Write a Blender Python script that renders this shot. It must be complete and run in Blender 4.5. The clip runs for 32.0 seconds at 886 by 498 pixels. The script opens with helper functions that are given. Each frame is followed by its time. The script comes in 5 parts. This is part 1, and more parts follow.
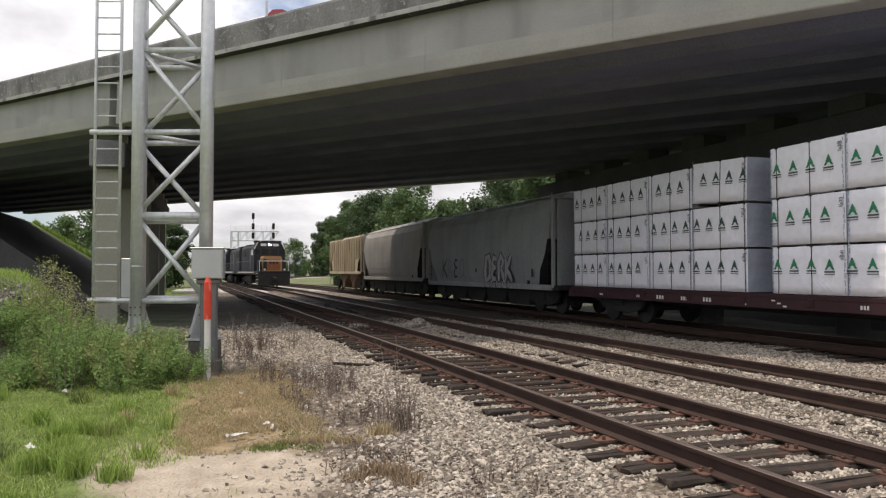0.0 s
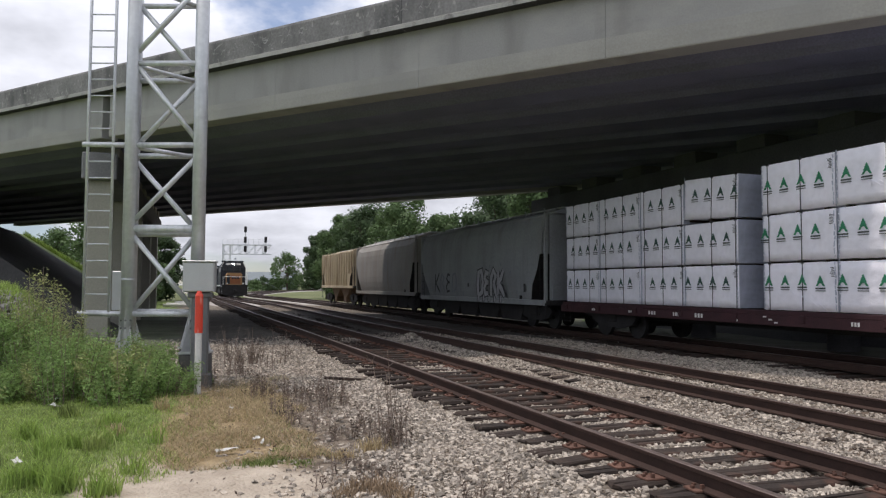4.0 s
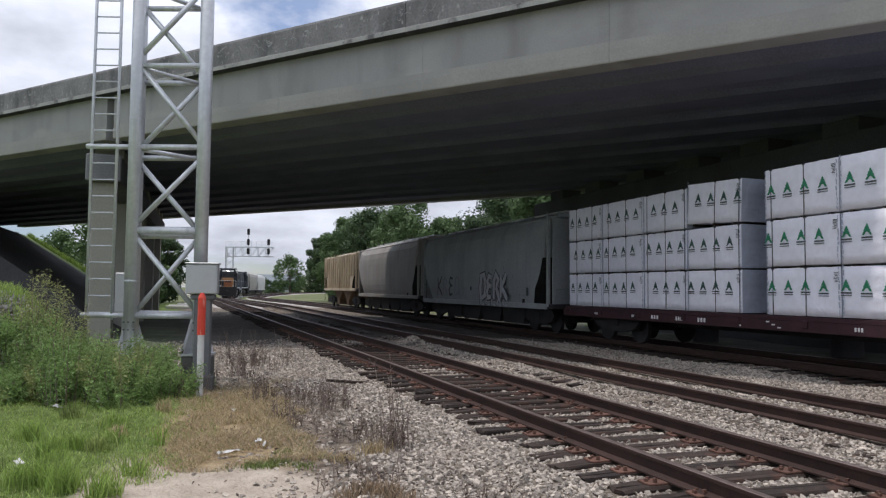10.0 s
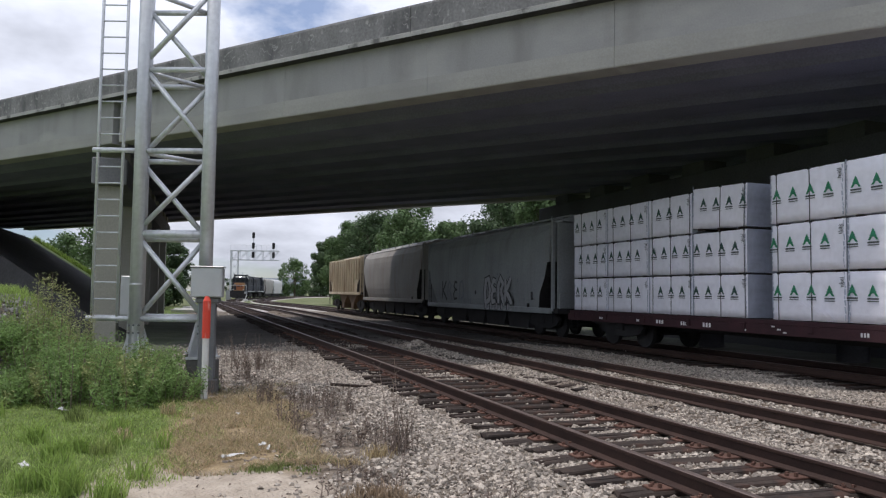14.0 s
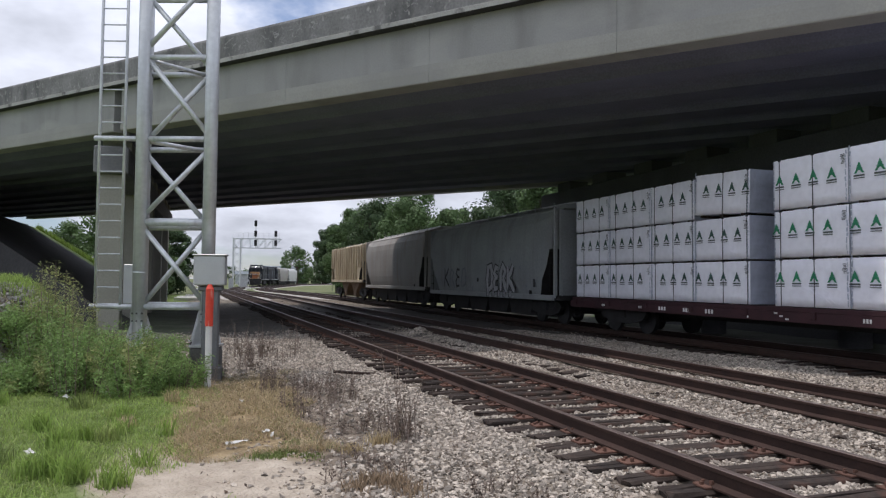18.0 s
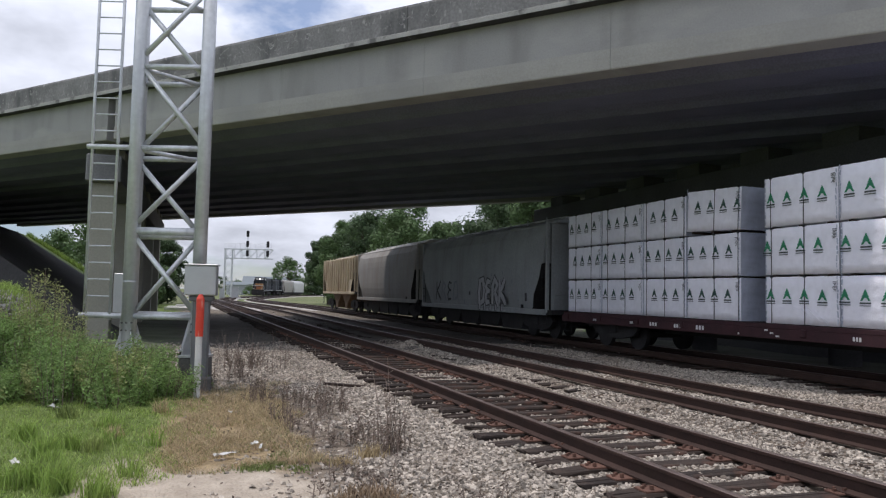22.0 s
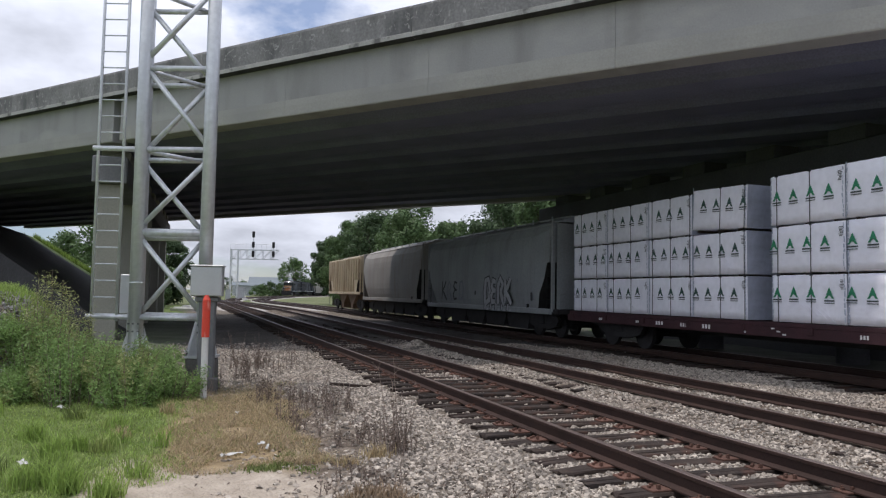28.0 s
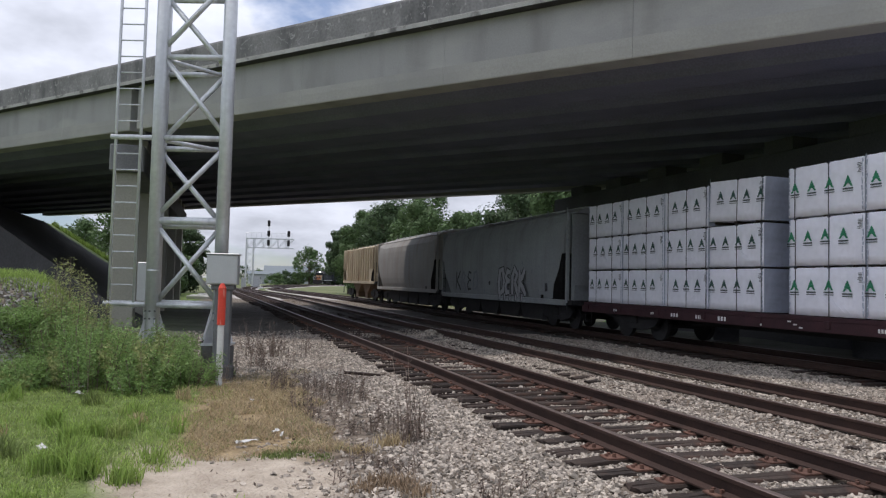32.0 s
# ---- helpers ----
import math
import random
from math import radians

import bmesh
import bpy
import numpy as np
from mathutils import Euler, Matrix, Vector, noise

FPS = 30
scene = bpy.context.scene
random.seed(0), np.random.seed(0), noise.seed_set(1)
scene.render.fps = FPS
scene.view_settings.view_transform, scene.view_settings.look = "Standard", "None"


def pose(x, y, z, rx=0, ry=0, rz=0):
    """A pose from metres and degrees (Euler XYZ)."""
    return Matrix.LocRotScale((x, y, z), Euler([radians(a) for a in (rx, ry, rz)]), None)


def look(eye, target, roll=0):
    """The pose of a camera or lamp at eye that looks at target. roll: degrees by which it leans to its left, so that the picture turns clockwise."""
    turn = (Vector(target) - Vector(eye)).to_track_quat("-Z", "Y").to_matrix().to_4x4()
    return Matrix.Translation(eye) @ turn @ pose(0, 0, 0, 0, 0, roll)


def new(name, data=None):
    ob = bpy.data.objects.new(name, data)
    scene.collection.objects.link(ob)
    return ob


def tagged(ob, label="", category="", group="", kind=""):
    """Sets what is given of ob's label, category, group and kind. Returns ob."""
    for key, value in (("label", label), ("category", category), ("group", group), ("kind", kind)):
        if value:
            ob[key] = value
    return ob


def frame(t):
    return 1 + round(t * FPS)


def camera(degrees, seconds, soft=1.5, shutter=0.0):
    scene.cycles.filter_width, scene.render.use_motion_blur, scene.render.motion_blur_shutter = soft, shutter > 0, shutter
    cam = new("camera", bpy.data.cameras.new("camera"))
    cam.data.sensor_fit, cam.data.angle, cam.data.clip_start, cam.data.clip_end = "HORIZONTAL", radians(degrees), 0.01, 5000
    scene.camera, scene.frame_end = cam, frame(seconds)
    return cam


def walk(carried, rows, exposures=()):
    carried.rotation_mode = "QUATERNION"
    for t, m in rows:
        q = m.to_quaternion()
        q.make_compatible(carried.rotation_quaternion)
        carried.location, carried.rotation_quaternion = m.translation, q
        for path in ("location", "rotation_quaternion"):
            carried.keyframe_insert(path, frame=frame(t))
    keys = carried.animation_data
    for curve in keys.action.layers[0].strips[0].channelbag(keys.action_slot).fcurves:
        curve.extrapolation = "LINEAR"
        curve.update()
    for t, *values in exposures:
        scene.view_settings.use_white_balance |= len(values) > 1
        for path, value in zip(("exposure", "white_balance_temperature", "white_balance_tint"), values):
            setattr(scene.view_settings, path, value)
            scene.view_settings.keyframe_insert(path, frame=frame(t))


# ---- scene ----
# The camera: held by hand on one spot, turning a little.
cam = camera(61.04, 32.0, soft=1.25)
EYE = (0.0, 0.0, 1.52)
TURNS = [
    (0.0, 91.723, -0.000, -19.148),
    (0.5, 91.817, -0.081, -18.987),
    (1.0, 92.026, -0.048, -18.742),
    (1.5, 92.234, -0.071, -18.758),
    (2.0, 92.375, -0.029, -18.806),
    (2.5, 92.333, 0.054, -18.792),
    (3.0, 92.507, 0.188, -18.982),
    (3.5, 92.703, 0.030, -19.407),
    (5.5, 93.212, -0.779, -20.083),
    (6.0, 93.533, -0.525, -20.170),
    (6.5, 93.801, -0.236, -20.084),
    (7.0, 93.835, -0.325, -20.065),
    (7.5, 93.738, -0.364, -19.753),
    (8.0, 93.422, -0.361, -19.333),
    (8.5, 92.995, -0.310, -19.324),
    (9.0, 92.855, -0.298, -19.635),
    (9.5, 92.962, -0.384, -19.657),
    (10.0, 93.076, -0.581, -19.531),
    (10.5, 93.142, -0.660, -19.485),
    (11.0, 93.218, -0.653, -19.382),
    (11.5, 93.306, -0.546, -19.171),
    (12.0, 93.508, -0.308, -19.069),
    (12.5, 93.589, -0.336, -19.280),
    (13.0, 93.463, -0.529, -19.279),
    (13.5, 93.383, -0.608, -19.319),
    (14.0, 93.380, -0.735, -19.182),
    (14.5, 93.248, -0.679, -19.257),
    (16.5, 92.783, -0.672, -19.450),
    (17.0, 92.550, -0.623, -19.603),
    (17.5, 92.428, -0.590, -19.199),
    (18.0, 92.418, -0.568, -19.003),
    (18.5, 92.547, -0.595, -18.898),
    (19.0, 92.669, -0.776, -18.896),
    (19.5, 92.430, -0.910, -19.392),
    (20.0, 92.492, -1.049, -19.525),
    (20.5, 92.741, -1.228, -19.323),
    (21.0, 93.203, -1.227, -19.190),
    (21.5, 93.522, -1.233, -19.405),
    (22.0, 93.414, -1.282, -19.628),
    (22.5, 93.161, -1.410, -19.909),
    (23.0, 93.154, -1.417, -20.143),
    (23.5, 93.487, -1.224, -20.003),
    (24.0, 93.587, -1.077, -19.724),
    (24.5, 93.838, -1.021, -19.491),
    (25.0, 94.127, -1.063, -19.333),
    (25.5, 94.038, -0.938, -19.317),
    (27.5, 93.609, -1.059, -18.935),
    (28.0, 93.391, -1.038, -19.204),
    (28.5, 93.242, -0.992, -19.369),
    (29.0, 93.153, -1.112, -19.100),
    (29.5, 93.101, -1.281, -18.933),
    (30.0, 93.130, -1.542, -18.527),
    (30.5, 92.858, -1.423, -18.443),
    (31.0, 92.514, -0.995, -18.390),
    (31.5, 92.518, -1.203, -18.043),
    (32.0, 92.608, -1.489, -18.120),
]
walk(cam, [(t, pose(*EYE, rx, ry, rz)) for t, rx, ry, rz in TURNS],
     exposures=[(0.0, 0.29, 6600, 14), (1.0, 0.28, 6600, 14), (3.0, 0.17, 6350, 15), (6.0, 0.04, 5890, 15.5), (32.0, 0.04, 5890, 15.5)])

# ---- light ----
SUN_TO = Vector((-0.243, 0.125, 1.0)).normalized()
world = bpy.data.worlds.new("sky")
scene.world = world
world.use_nodes = True
wn, wl = world.node_tree.nodes, world.node_tree.links
wn.clear()
w_out, w_bg = wn.new("ShaderNodeOutputWorld"), wn.new("ShaderNodeBackground")
w_sky = wn.new("ShaderNodeTexSky")
w_sky.sky_type, w_sky.sun_disc = "NISHITA", False
w_sky.sun_elevation = math.asin(SUN_TO.z)
w_sky.sun_rotation = math.atan2(SUN_TO.x, SUN_TO.y)
w_sky.altitude, w_sky.air_density, w_sky.dust_density = 20, 0.9, 0.2
w_co = wn.new("ShaderNodeTexCoord")
w_sep, w_add, w_div = wn.new("ShaderNodeSeparateXYZ"), wn.new("ShaderNodeMath"), wn.new("ShaderNodeVectorMath")
w_comb = wn.new("ShaderNodeCombineXYZ")
w_add.operation, w_add.inputs[1].default_value = "ADD", 0.32
w_div.operation = "DIVIDE"
wl.new(w_co.outputs["Generated"], w_sep.inputs[0])
wl.new(w_sep.outputs["Z"], w_add.inputs[0])
for k in range(3):
    wl.new(w_add.outputs[0], w_comb.inputs[k])
w_off = wn.new("ShaderNodeVectorMath")
w_off.inputs[1].default_value = (1.740, 2.690, -0.016)
wl.new(w_co.outputs["Generated"], w_div.inputs[0])
wl.new(w_div.outputs[0], w_off.inputs[0])
wl.new(w_comb.outputs[0], w_div.inputs[1])
w_n1, w_n2 = wn.new("ShaderNodeTexNoise"), wn.new("ShaderNodeTexNoise")
for nd, sc, de in ((w_n1, 1.5, 7.0), (w_n2, 3.1, 5.0)):
    nd.inputs["Scale"].default_value, nd.inputs["Detail"].default_value = sc, de
    nd.inputs["Roughness"].default_value = 0.55
    wl.new(w_off.outputs[0], nd.inputs["Vector"])
w_r1, w_r2 = wn.new("ShaderNodeValToRGB"), wn.new("ShaderNodeValToRGB")
w_r1.color_ramp.elements[0].color = (0.2, 0.2, 0.2, 1)
w_r1.color_ramp.elements[0].position, w_r1.color_ramp.elements[1].position = 0.41, 0.49
w_r2.color_ramp.elements[0].position, w_r2.color_ramp.elements[1].position = 0.36, 0.68
w_r2.color_ramp.elements[0].color, w_r2.color_ramp.elements[1].color = (6.4, 6.5, 6.6, 1), (10.5, 10.6, 10.7, 1)
w_mix = wn.new("ShaderNodeMixRGB")
wl.new(w_n1.outputs["Fac"], w_r1.inputs[0])
wl.new(w_n2.outputs["Fac"], w_r2.inputs[0])
wl.new(w_r1.outputs[0], w_mix.inputs[0])
wl.new(w_sky.outputs[0], w_mix.inputs[1])
wl.new(w_r2.outputs[0], w_mix.inputs[2])
w_haze, w_tone = wn.new("ShaderNodeMapRange"), wn.new("ShaderNodeVectorMath")
w_haze.inputs["From Min"].default_value, w_haze.inputs["From Max"].default_value = 0.0, 0.34
w_haze.inputs["To Min"].default_value, w_haze.inputs["To Max"].default_value = 0.74, 1.06
w_tone.operation = "SCALE"
wl.new(w_sep.outputs["Z"], w_haze.inputs["Value"])
wl.new(w_mix.outputs[0], w_tone.inputs[0])
wl.new(w_haze.outputs[0], w_tone.inputs["Scale"])
wl.new(w_tone.outputs[0], w_bg.inputs["Color"])
w_bg.inputs["Strength"].default_value = 0.10
wl.new(w_bg.outputs[0], w_out.inputs["Surface"])

sun = new("sun", bpy.data.lights.new("sun", "SUN"))
sun.data.energy, sun.data.angle, sun.data.color = 2.25, radians(1.5), (1.0, 0.9, 0.77)
sun.matrix_world = look(tuple(SUN_TO * 60), (0, 0, 0))

# ---- materials ----


def material(name, base, rough=0.8, metal=0.0, vary=(0.75, 1.2), scale=6.0, fine=60.0, bump=0.25, dist=0.01,
             streak=None, per=0.0, island=0.0, spots=None):
    """A procedural surface: base colour varied at two scales, bump, and at will streaks of rain, stains and a shade per piece."""
    m = bpy.data.materials.new(name)
    m.use_nodes = True
    n, l = m.node_tree.nodes, m.node_tree.links
    bs = n["Principled BSDF"]
    bs.inputs["Roughness"].default_value, bs.inputs["Metallic"].default_value = rough, metal
    co = n.new("ShaderNodeTexCoord")
    n1, n2 = n.new("ShaderNodeTexNoise"), n.new("ShaderNodeTexNoise")
    for nd, sc in ((n1, scale), (n2, fine)):
        nd.inputs["Scale"].default_value, nd.inputs["Detail"].default_value = sc, 5.0
        l.new(co.outputs["Object"], nd.inputs["Vector"])
    add = n.new("ShaderNodeMath")
    add.operation = "ADD"
    half = n.new("ShaderNodeMath")
    half.operation, half.inputs[1].default_value = "MULTIPLY", 0.5
    l.new(n1.outputs["Fac"], add.inputs[0])
    l.new(n2.outputs["Fac"], add.inputs[1])
    l.new(add.outputs[0], half.inputs[0])
    rng = n.new("ShaderNodeMapRange")
    rng.inputs["From Min"].default_value, rng.inputs["From Max"].default_value = 0.36, 0.64
    rng.inputs["To Min"].default_value, rng.inputs["To Max"].default_value = vary
    l.new(half.outputs[0], rng.inputs["Value"])
    value = rng.outputs[0]
    for amount, kind, out in ((per, "ShaderNodeObjectInfo", "Random"), (island, "ShaderNodeNewGeometry", "Random Per Island")):
        if amount:
            info, r2, mul = n.new(kind), n.new("ShaderNodeMapRange"), n.new("ShaderNodeMath")
            r2.inputs["To Min"].default_value, r2.inputs["To Max"].default_value = 1 - amount, 1 + amount
            mul.operation = "MULTIPLY"
            l.new(info.outputs[out], r2.inputs["Value"])
            l.new(value, mul.inputs[0])
            l.new(r2.outputs[0], mul.inputs[1])
            value = mul.outputs[0]
    sc = n.new("ShaderNodeVectorMath")
    sc.operation = "SCALE"
    sc.inputs[0].default_value = base
    l.new(value, sc.inputs["Scale"])
    colour = sc.outputs[0]
    for which in (streak, spots):
        if not which:
            continue
        tint, amount, size, squash, low, high = which
        mp, ns, rp, mx = n.new("ShaderNodeMapping"), n.new("ShaderNodeTexNoise"), n.new("ShaderNodeMapRange"), n.new("ShaderNodeMixRGB")
        mp.inputs["Scale"].default_value = (size, size, size * squash)
        ns.inputs["Scale"].default_value, ns.inputs["Detail"].default_value = 1.0, 6.0
        rp.inputs["From Min"].default_value, rp.inputs["From Max"].default_value = low, high
        rp.inputs["To Max"].default_value = amount
        l.new(co.outputs["Object"], mp.inputs["Vector"])
        l.new(mp.outputs[0], ns.inputs["Vector"])
        l.new(ns.outputs["Fac"], rp.inputs["Value"])
        l.new(rp.outputs[0], mx.inputs[0])
        l.new(colour, mx.inputs[1])
        mx.inputs[2].default_value = (*tint, 1)
        colour = mx.outputs[0]
    l.new(colour, bs.inputs["Base Color"])
    if bump:
        bp = n.new("ShaderNodeBump")
        bp.inputs["Strength"].default_value, bp.inputs["Distance"].default_value = bump, dist
        l.new(half.outputs[0], bp.inputs["Height"])
        l.new(bp.outputs[0], bs.inputs["Normal"])
    return m


def leafy(name, base, per=0.35, trans=0.25):
    """Leaves: shade by island, some light let through."""
    m = bpy.data.materials.new(name)
    m.use_nodes = True
    n, l = m.node_tree.nodes, m.node_tree.links
    bs = n["Principled BSDF"]
    info, rng, sc = n.new("ShaderNodeNewGeometry"), n.new("ShaderNodeMapRange"), n.new("ShaderNodeVectorMath")
    rng.inputs["To Min"].default_value, rng.inputs["To Max"].default_value = 1 - per, 1 + per
    sc.operation = "SCALE"
    sc.inputs[0].default_value = base
    l.new(info.outputs["Random Per Island"], rng.inputs["Value"])
    l.new(rng.outputs[0], sc.inputs["Scale"])
    l.new(sc.outputs[0], bs.inputs["Base Color"])
    bs.inputs["Roughness"].default_value = 0.6
    bs.inputs["Specular IOR Level"].default_value = 0.25
    tr, mx = n.new("ShaderNodeBsdfTranslucent"), n.new("ShaderNodeMixShader")
    l.new(sc.outputs[0], tr.inputs["Color"])
    mx.inputs[0].default_value = trans
    l.new(bs.outputs[0], mx.inputs[1])
    l.new(tr.outputs[0], mx.inputs[2])
    l.new(mx.outputs[0], n["Material Output"].inputs["Surface"])
    return m


CONCRETE = material("weathered concrete", (0.35, 0.345, 0.335), 0.9, vary=(0.9, 1.08), scale=0.6, fine=25, bump=0.12,
                    streak=((0.2, 0.195, 0.185), 0.55, 1.1, 0.22, 0.5, 0.72), spots=((0.46, 0.45, 0.42), 0.5, 0.35, 2.5, 0.52, 0.66))
PARAPET = material("stained parapet concrete", (0.215, 0.212, 0.21), 0.95, vary=(0.72, 1.25), scale=1.3, fine=14, bump=0.4,
                   streak=((0.085, 0.085, 0.088), 0.75, 1.6, 0.35, 0.5, 0.68), spots=((0.44, 0.43, 0.41), 0.65, 7.0, 0.55, 0.6, 0.68))
BEIGE = material("beige pier concrete", (0.34, 0.33, 0.28), 0.9, vary=(0.85, 1.1), scale=0.8, fine=20, bump=0.2)
# near black: the shade below the parapet ledge, put into the colour
LEDGE_SHADE = material("ledge underside shade", (0.045, 0.045, 0.047), 0.95, vary=(0.6, 1.4), scale=2, fine=20, bump=0.2)
# warm light bounced onto the lower flange, put into a yellower tone
FLANGE = material("warm-lit flange concrete", (0.365, 0.356, 0.325), 0.9, vary=(0.88, 1.08), scale=0.7, fine=25, bump=0.12,
                  streak=((0.3, 0.295, 0.28), 0.6, 0.5, 0.5, 0.45, 0.65))
LEDGE = material("pale ledge concrete", (0.37, 0.365, 0.345), 0.95, vary=(0.75, 1.2), scale=2, fine=30, bump=0.4, spots=((0.08, 0.08, 0.08), 0.8, 2.2, 1.0, 0.56, 0.66))
# the dark blue shade of the bridge underside is put into this base colour
GIRDER = material("shade-toned girder concrete", (0.19, 0.193, 0.27), 0.9, vary=(0.8, 1.15), scale=0.7, fine=20)
RUST = material("rusty rail steel", (0.045, 0.024, 0.0175), 0.7, 0.3, vary=(0.7, 1.3), scale=3, fine=50, bump=0.3)
HEAD = material("worn rail head", (0.19, 0.145, 0.125), 0.42, 0.6, vary=(0.8, 1.2), scale=4, fine=80, bump=0.1)
PLATE = material("rusty plate", (0.125, 0.064, 0.044), 0.9, vary=(0.7, 1.25), scale=14, fine=90, per=0.2)
TIE = material("dark weathered timber", (0.030, 0.0205, 0.0155), 0.95, vary=(0.6, 1.4), scale=5, fine=70, bump=0.8, per=0.35,
               streak=((0.062, 0.046, 0.035), 0.55, 9.0, 1.0, 0.52, 0.7), spots=((0.10, 0.045, 0.028), 0.55, 3.0, 1.0, 0.55, 0.72))


def creased(m, scale, strength):
    """Sharp folds of plastic sheet on top of a material's own relief."""
    n, l = m.node_tree.nodes, m.node_tree.links
    bs = n["Principled BSDF"]
    co, mp, rd, bp = n.new("ShaderNodeTexCoord"), n.new("ShaderNodeMapping"), n.new("ShaderNodeTexNoise"), n.new("ShaderNodeBump")
    mp.inputs["Rotation"].default_value, mp.inputs["Scale"].default_value = (0.7, 0, 0), (1, 0.45, 1.5)
    rd.noise_type = "RIDGED_MULTIFRACTAL"
    rd.inputs["Scale"].default_value, rd.inputs["Detail"].default_value = scale, 3.0
    bp.inputs["Strength"].default_value, bp.inputs["Distance"].default_value = strength, 0.03
    l.new(co.outputs["Object"], mp.inputs["Vector"])
    l.new(mp.outputs[0], rd.inputs["Vector"])
    l.new(rd.outputs["Fac"], bp.inputs["Height"])
    l.new(bs.inputs["Normal"].links[0].from_socket, bp.inputs["Normal"])
    l.new(bp.outputs[0], bs.inputs["Normal"])
    return m


WHITE_WRAP = material("white lumber wrap", (0.86, 0.855, 0.92), 0.6, vary=(0.93, 1.04), scale=1.7, fine=7, bump=0.5, dist=0.05)
GREY_WRAP = material("grey end wrap", (0.44, 0.47, 0.56), 0.5, vary=(0.85, 1.1), scale=2.5, fine=7, bump=0.9, dist=0.05)
creased(WHITE_WRAP, 1.9, 0.8)
creased(GREY_WRAP, 1.6, 0.5)
INK_GREEN = material("green ink", (0.03, 0.22, 0.11), 0.6, bump=0)
INK_DEEP = material("grey-green ink", (0.045, 0.10, 0.085), 0.6, bump=0)
INK_DARK = material("dark ink", (0.06, 0.07, 0.07), 0.6, bump=0)
STRAP = material("dark strap", (0.03, 0.03, 0.035), 0.6, bump=0)
CAR_RED = material("oxide red car paint", (0.042, 0.013, 0.017), 0.8, vary=(0.6, 1.2), scale=3, fine=30)
WHITE_MARK = material("white stencil paint", (0.7, 0.7, 0.68), 0.8, bump=0)
# dirty black steel, darkened further to carry the shade beneath the cars
UNDER = material("dirty black steel and undercar shade", (0.021, 0.0195, 0.02), 0.85, vary=(0.6, 1.4), scale=3, fine=30)
HOP_GREY = material("grey hopper paint", (0.32, 0.335, 0.34), 0.7, vary=(0.85, 1.12), scale=0.8, fine=14, bump=0.15,
                    streak=((0.2, 0.19, 0.18), 0.5, 2.2, 0.1, 0.5, 0.75))
HOP_PALE = material("pale grey hopper paint", (0.36, 0.345, 0.315), 0.7, vary=(0.85, 1.1), scale=0.8, fine=14, bump=0.15,
                    streak=((0.28, 0.22, 0.17), 0.6, 2.2, 0.1, 0.5, 0.75))
HOP_TAN = material("tan hopper paint", (0.56, 0.475, 0.335), 0.75, vary=(0.85, 1.1), scale=0.8, fine=14, bump=0.15,
                   streak=((0.25, 0.15, 0.09), 0.7, 2.2, 0.1, 0.52, 0.75))
RUSTY_TAN = material("rust-stained tan paint", (0.2, 0.135, 0.085), 0.8, vary=(0.6, 1.2), scale=1.5, fine=14, bump=0.15)
GALV = material("galvanised steel", (0.66, 0.675, 0.69), 0.4, 0.4, vary=(0.86, 1.08), scale=2.5, fine=12, bump=0.03,
                streak=((0.45, 0.46, 0.475), 0.6, 7.0, 0.06, 0.5, 0.68))
CABINET = material("brushed aluminium cabinet", (0.52, 0.53, 0.53), 0.5, 0.5, vary=(0.93, 1.06), scale=3, fine=60, bump=0.05)
ORANGE = material("orange marker plastic", (0.75, 0.07, 0.035), 0.5, vary=(0.8, 1.08), scale=8, bump=0.05, streak=((0.8, 0.5, 0.42), 0.7, 18.0, 0.12, 0.6, 0.72))
POST_WHITE = material("white marker post", (0.72, 0.71, 0.68), 0.6, vary=(0.85, 1.06), scale=8, bump=0.05)
LOCO_BLUE = material("dark blue locomotive paint", (0.015, 0.018, 0.025), 0.7, vary=(0.8, 1.25), scale=1.5, fine=20, bump=0.05)
LOCO_YEL = material("faded yellow locomotive paint", (0.36, 0.20, 0.085), 0.65, vary=(0.85, 1.1), scale=1.5, fine=20, bump=0.05)
LOCO_ORANGE = material("faded orange locomotive paint", (0.30, 0.105, 0.035), 0.65, vary=(0.8, 1.1), scale=1.5, fine=20, bump=0.05)
LOCO_GREY = material("grey locomotive panel", (0.11, 0.12, 0.14), 0.6, vary=(0.85, 1.1), scale=1.5, fine=20, bump=0.05)
GLASS = material("dark window glass", (0.02, 0.025, 0.03), 0.08, bump=0)
BARK = material("bark", (0.11, 0.085, 0.065), 0.95, vary=(0.6, 1.3), scale=4, fine=30, bump=0.8)
LEAF = leafy("tree leaves", (0.108, 0.168, 0.066), 0.4)
LEAF_DARK = leafy("dark tree leaves", (0.072, 0.112, 0.05), 0.4)
WEED = leafy("weed leaves", (0.235, 0.345, 0.12), 0.45, 0.4)
WEED_YEL = leafy("yellow weed leaves", (0.33, 0.36, 0.15))
BLADE = leafy("grass blades", (0.30, 0.41, 0.105), 0.4, 0.4)
BLADE_BROWN = leafy("dead grass blades", (0.36, 0.275, 0.185), 0.4, 0.25)
BLADE_PALE = leafy("pale grass blades", (0.35, 0.41, 0.14), 0.4, 0.3)
BLADE_DRY = leafy("dry grass blades", (0.47, 0.38, 0.225), 0.35, 0.3)
BLADE_DULL = leafy("olive grass blades", (0.2, 0.25, 0.085), 0.4, 0.3)
STALK = leafy("dead stalks", (0.185, 0.145, 0.118), 0.6, 0.1)
STONE = material("pale ballast stone", (0.365, 0.322, 0.268), 0.9, vary=(0.75, 1.2), scale=20, fine=120, bump=0.3, island=0.6,
                 spots=((0.17, 0.12, 0.085), 0.4, 0.9, 1.0, 0.52, 0.7))
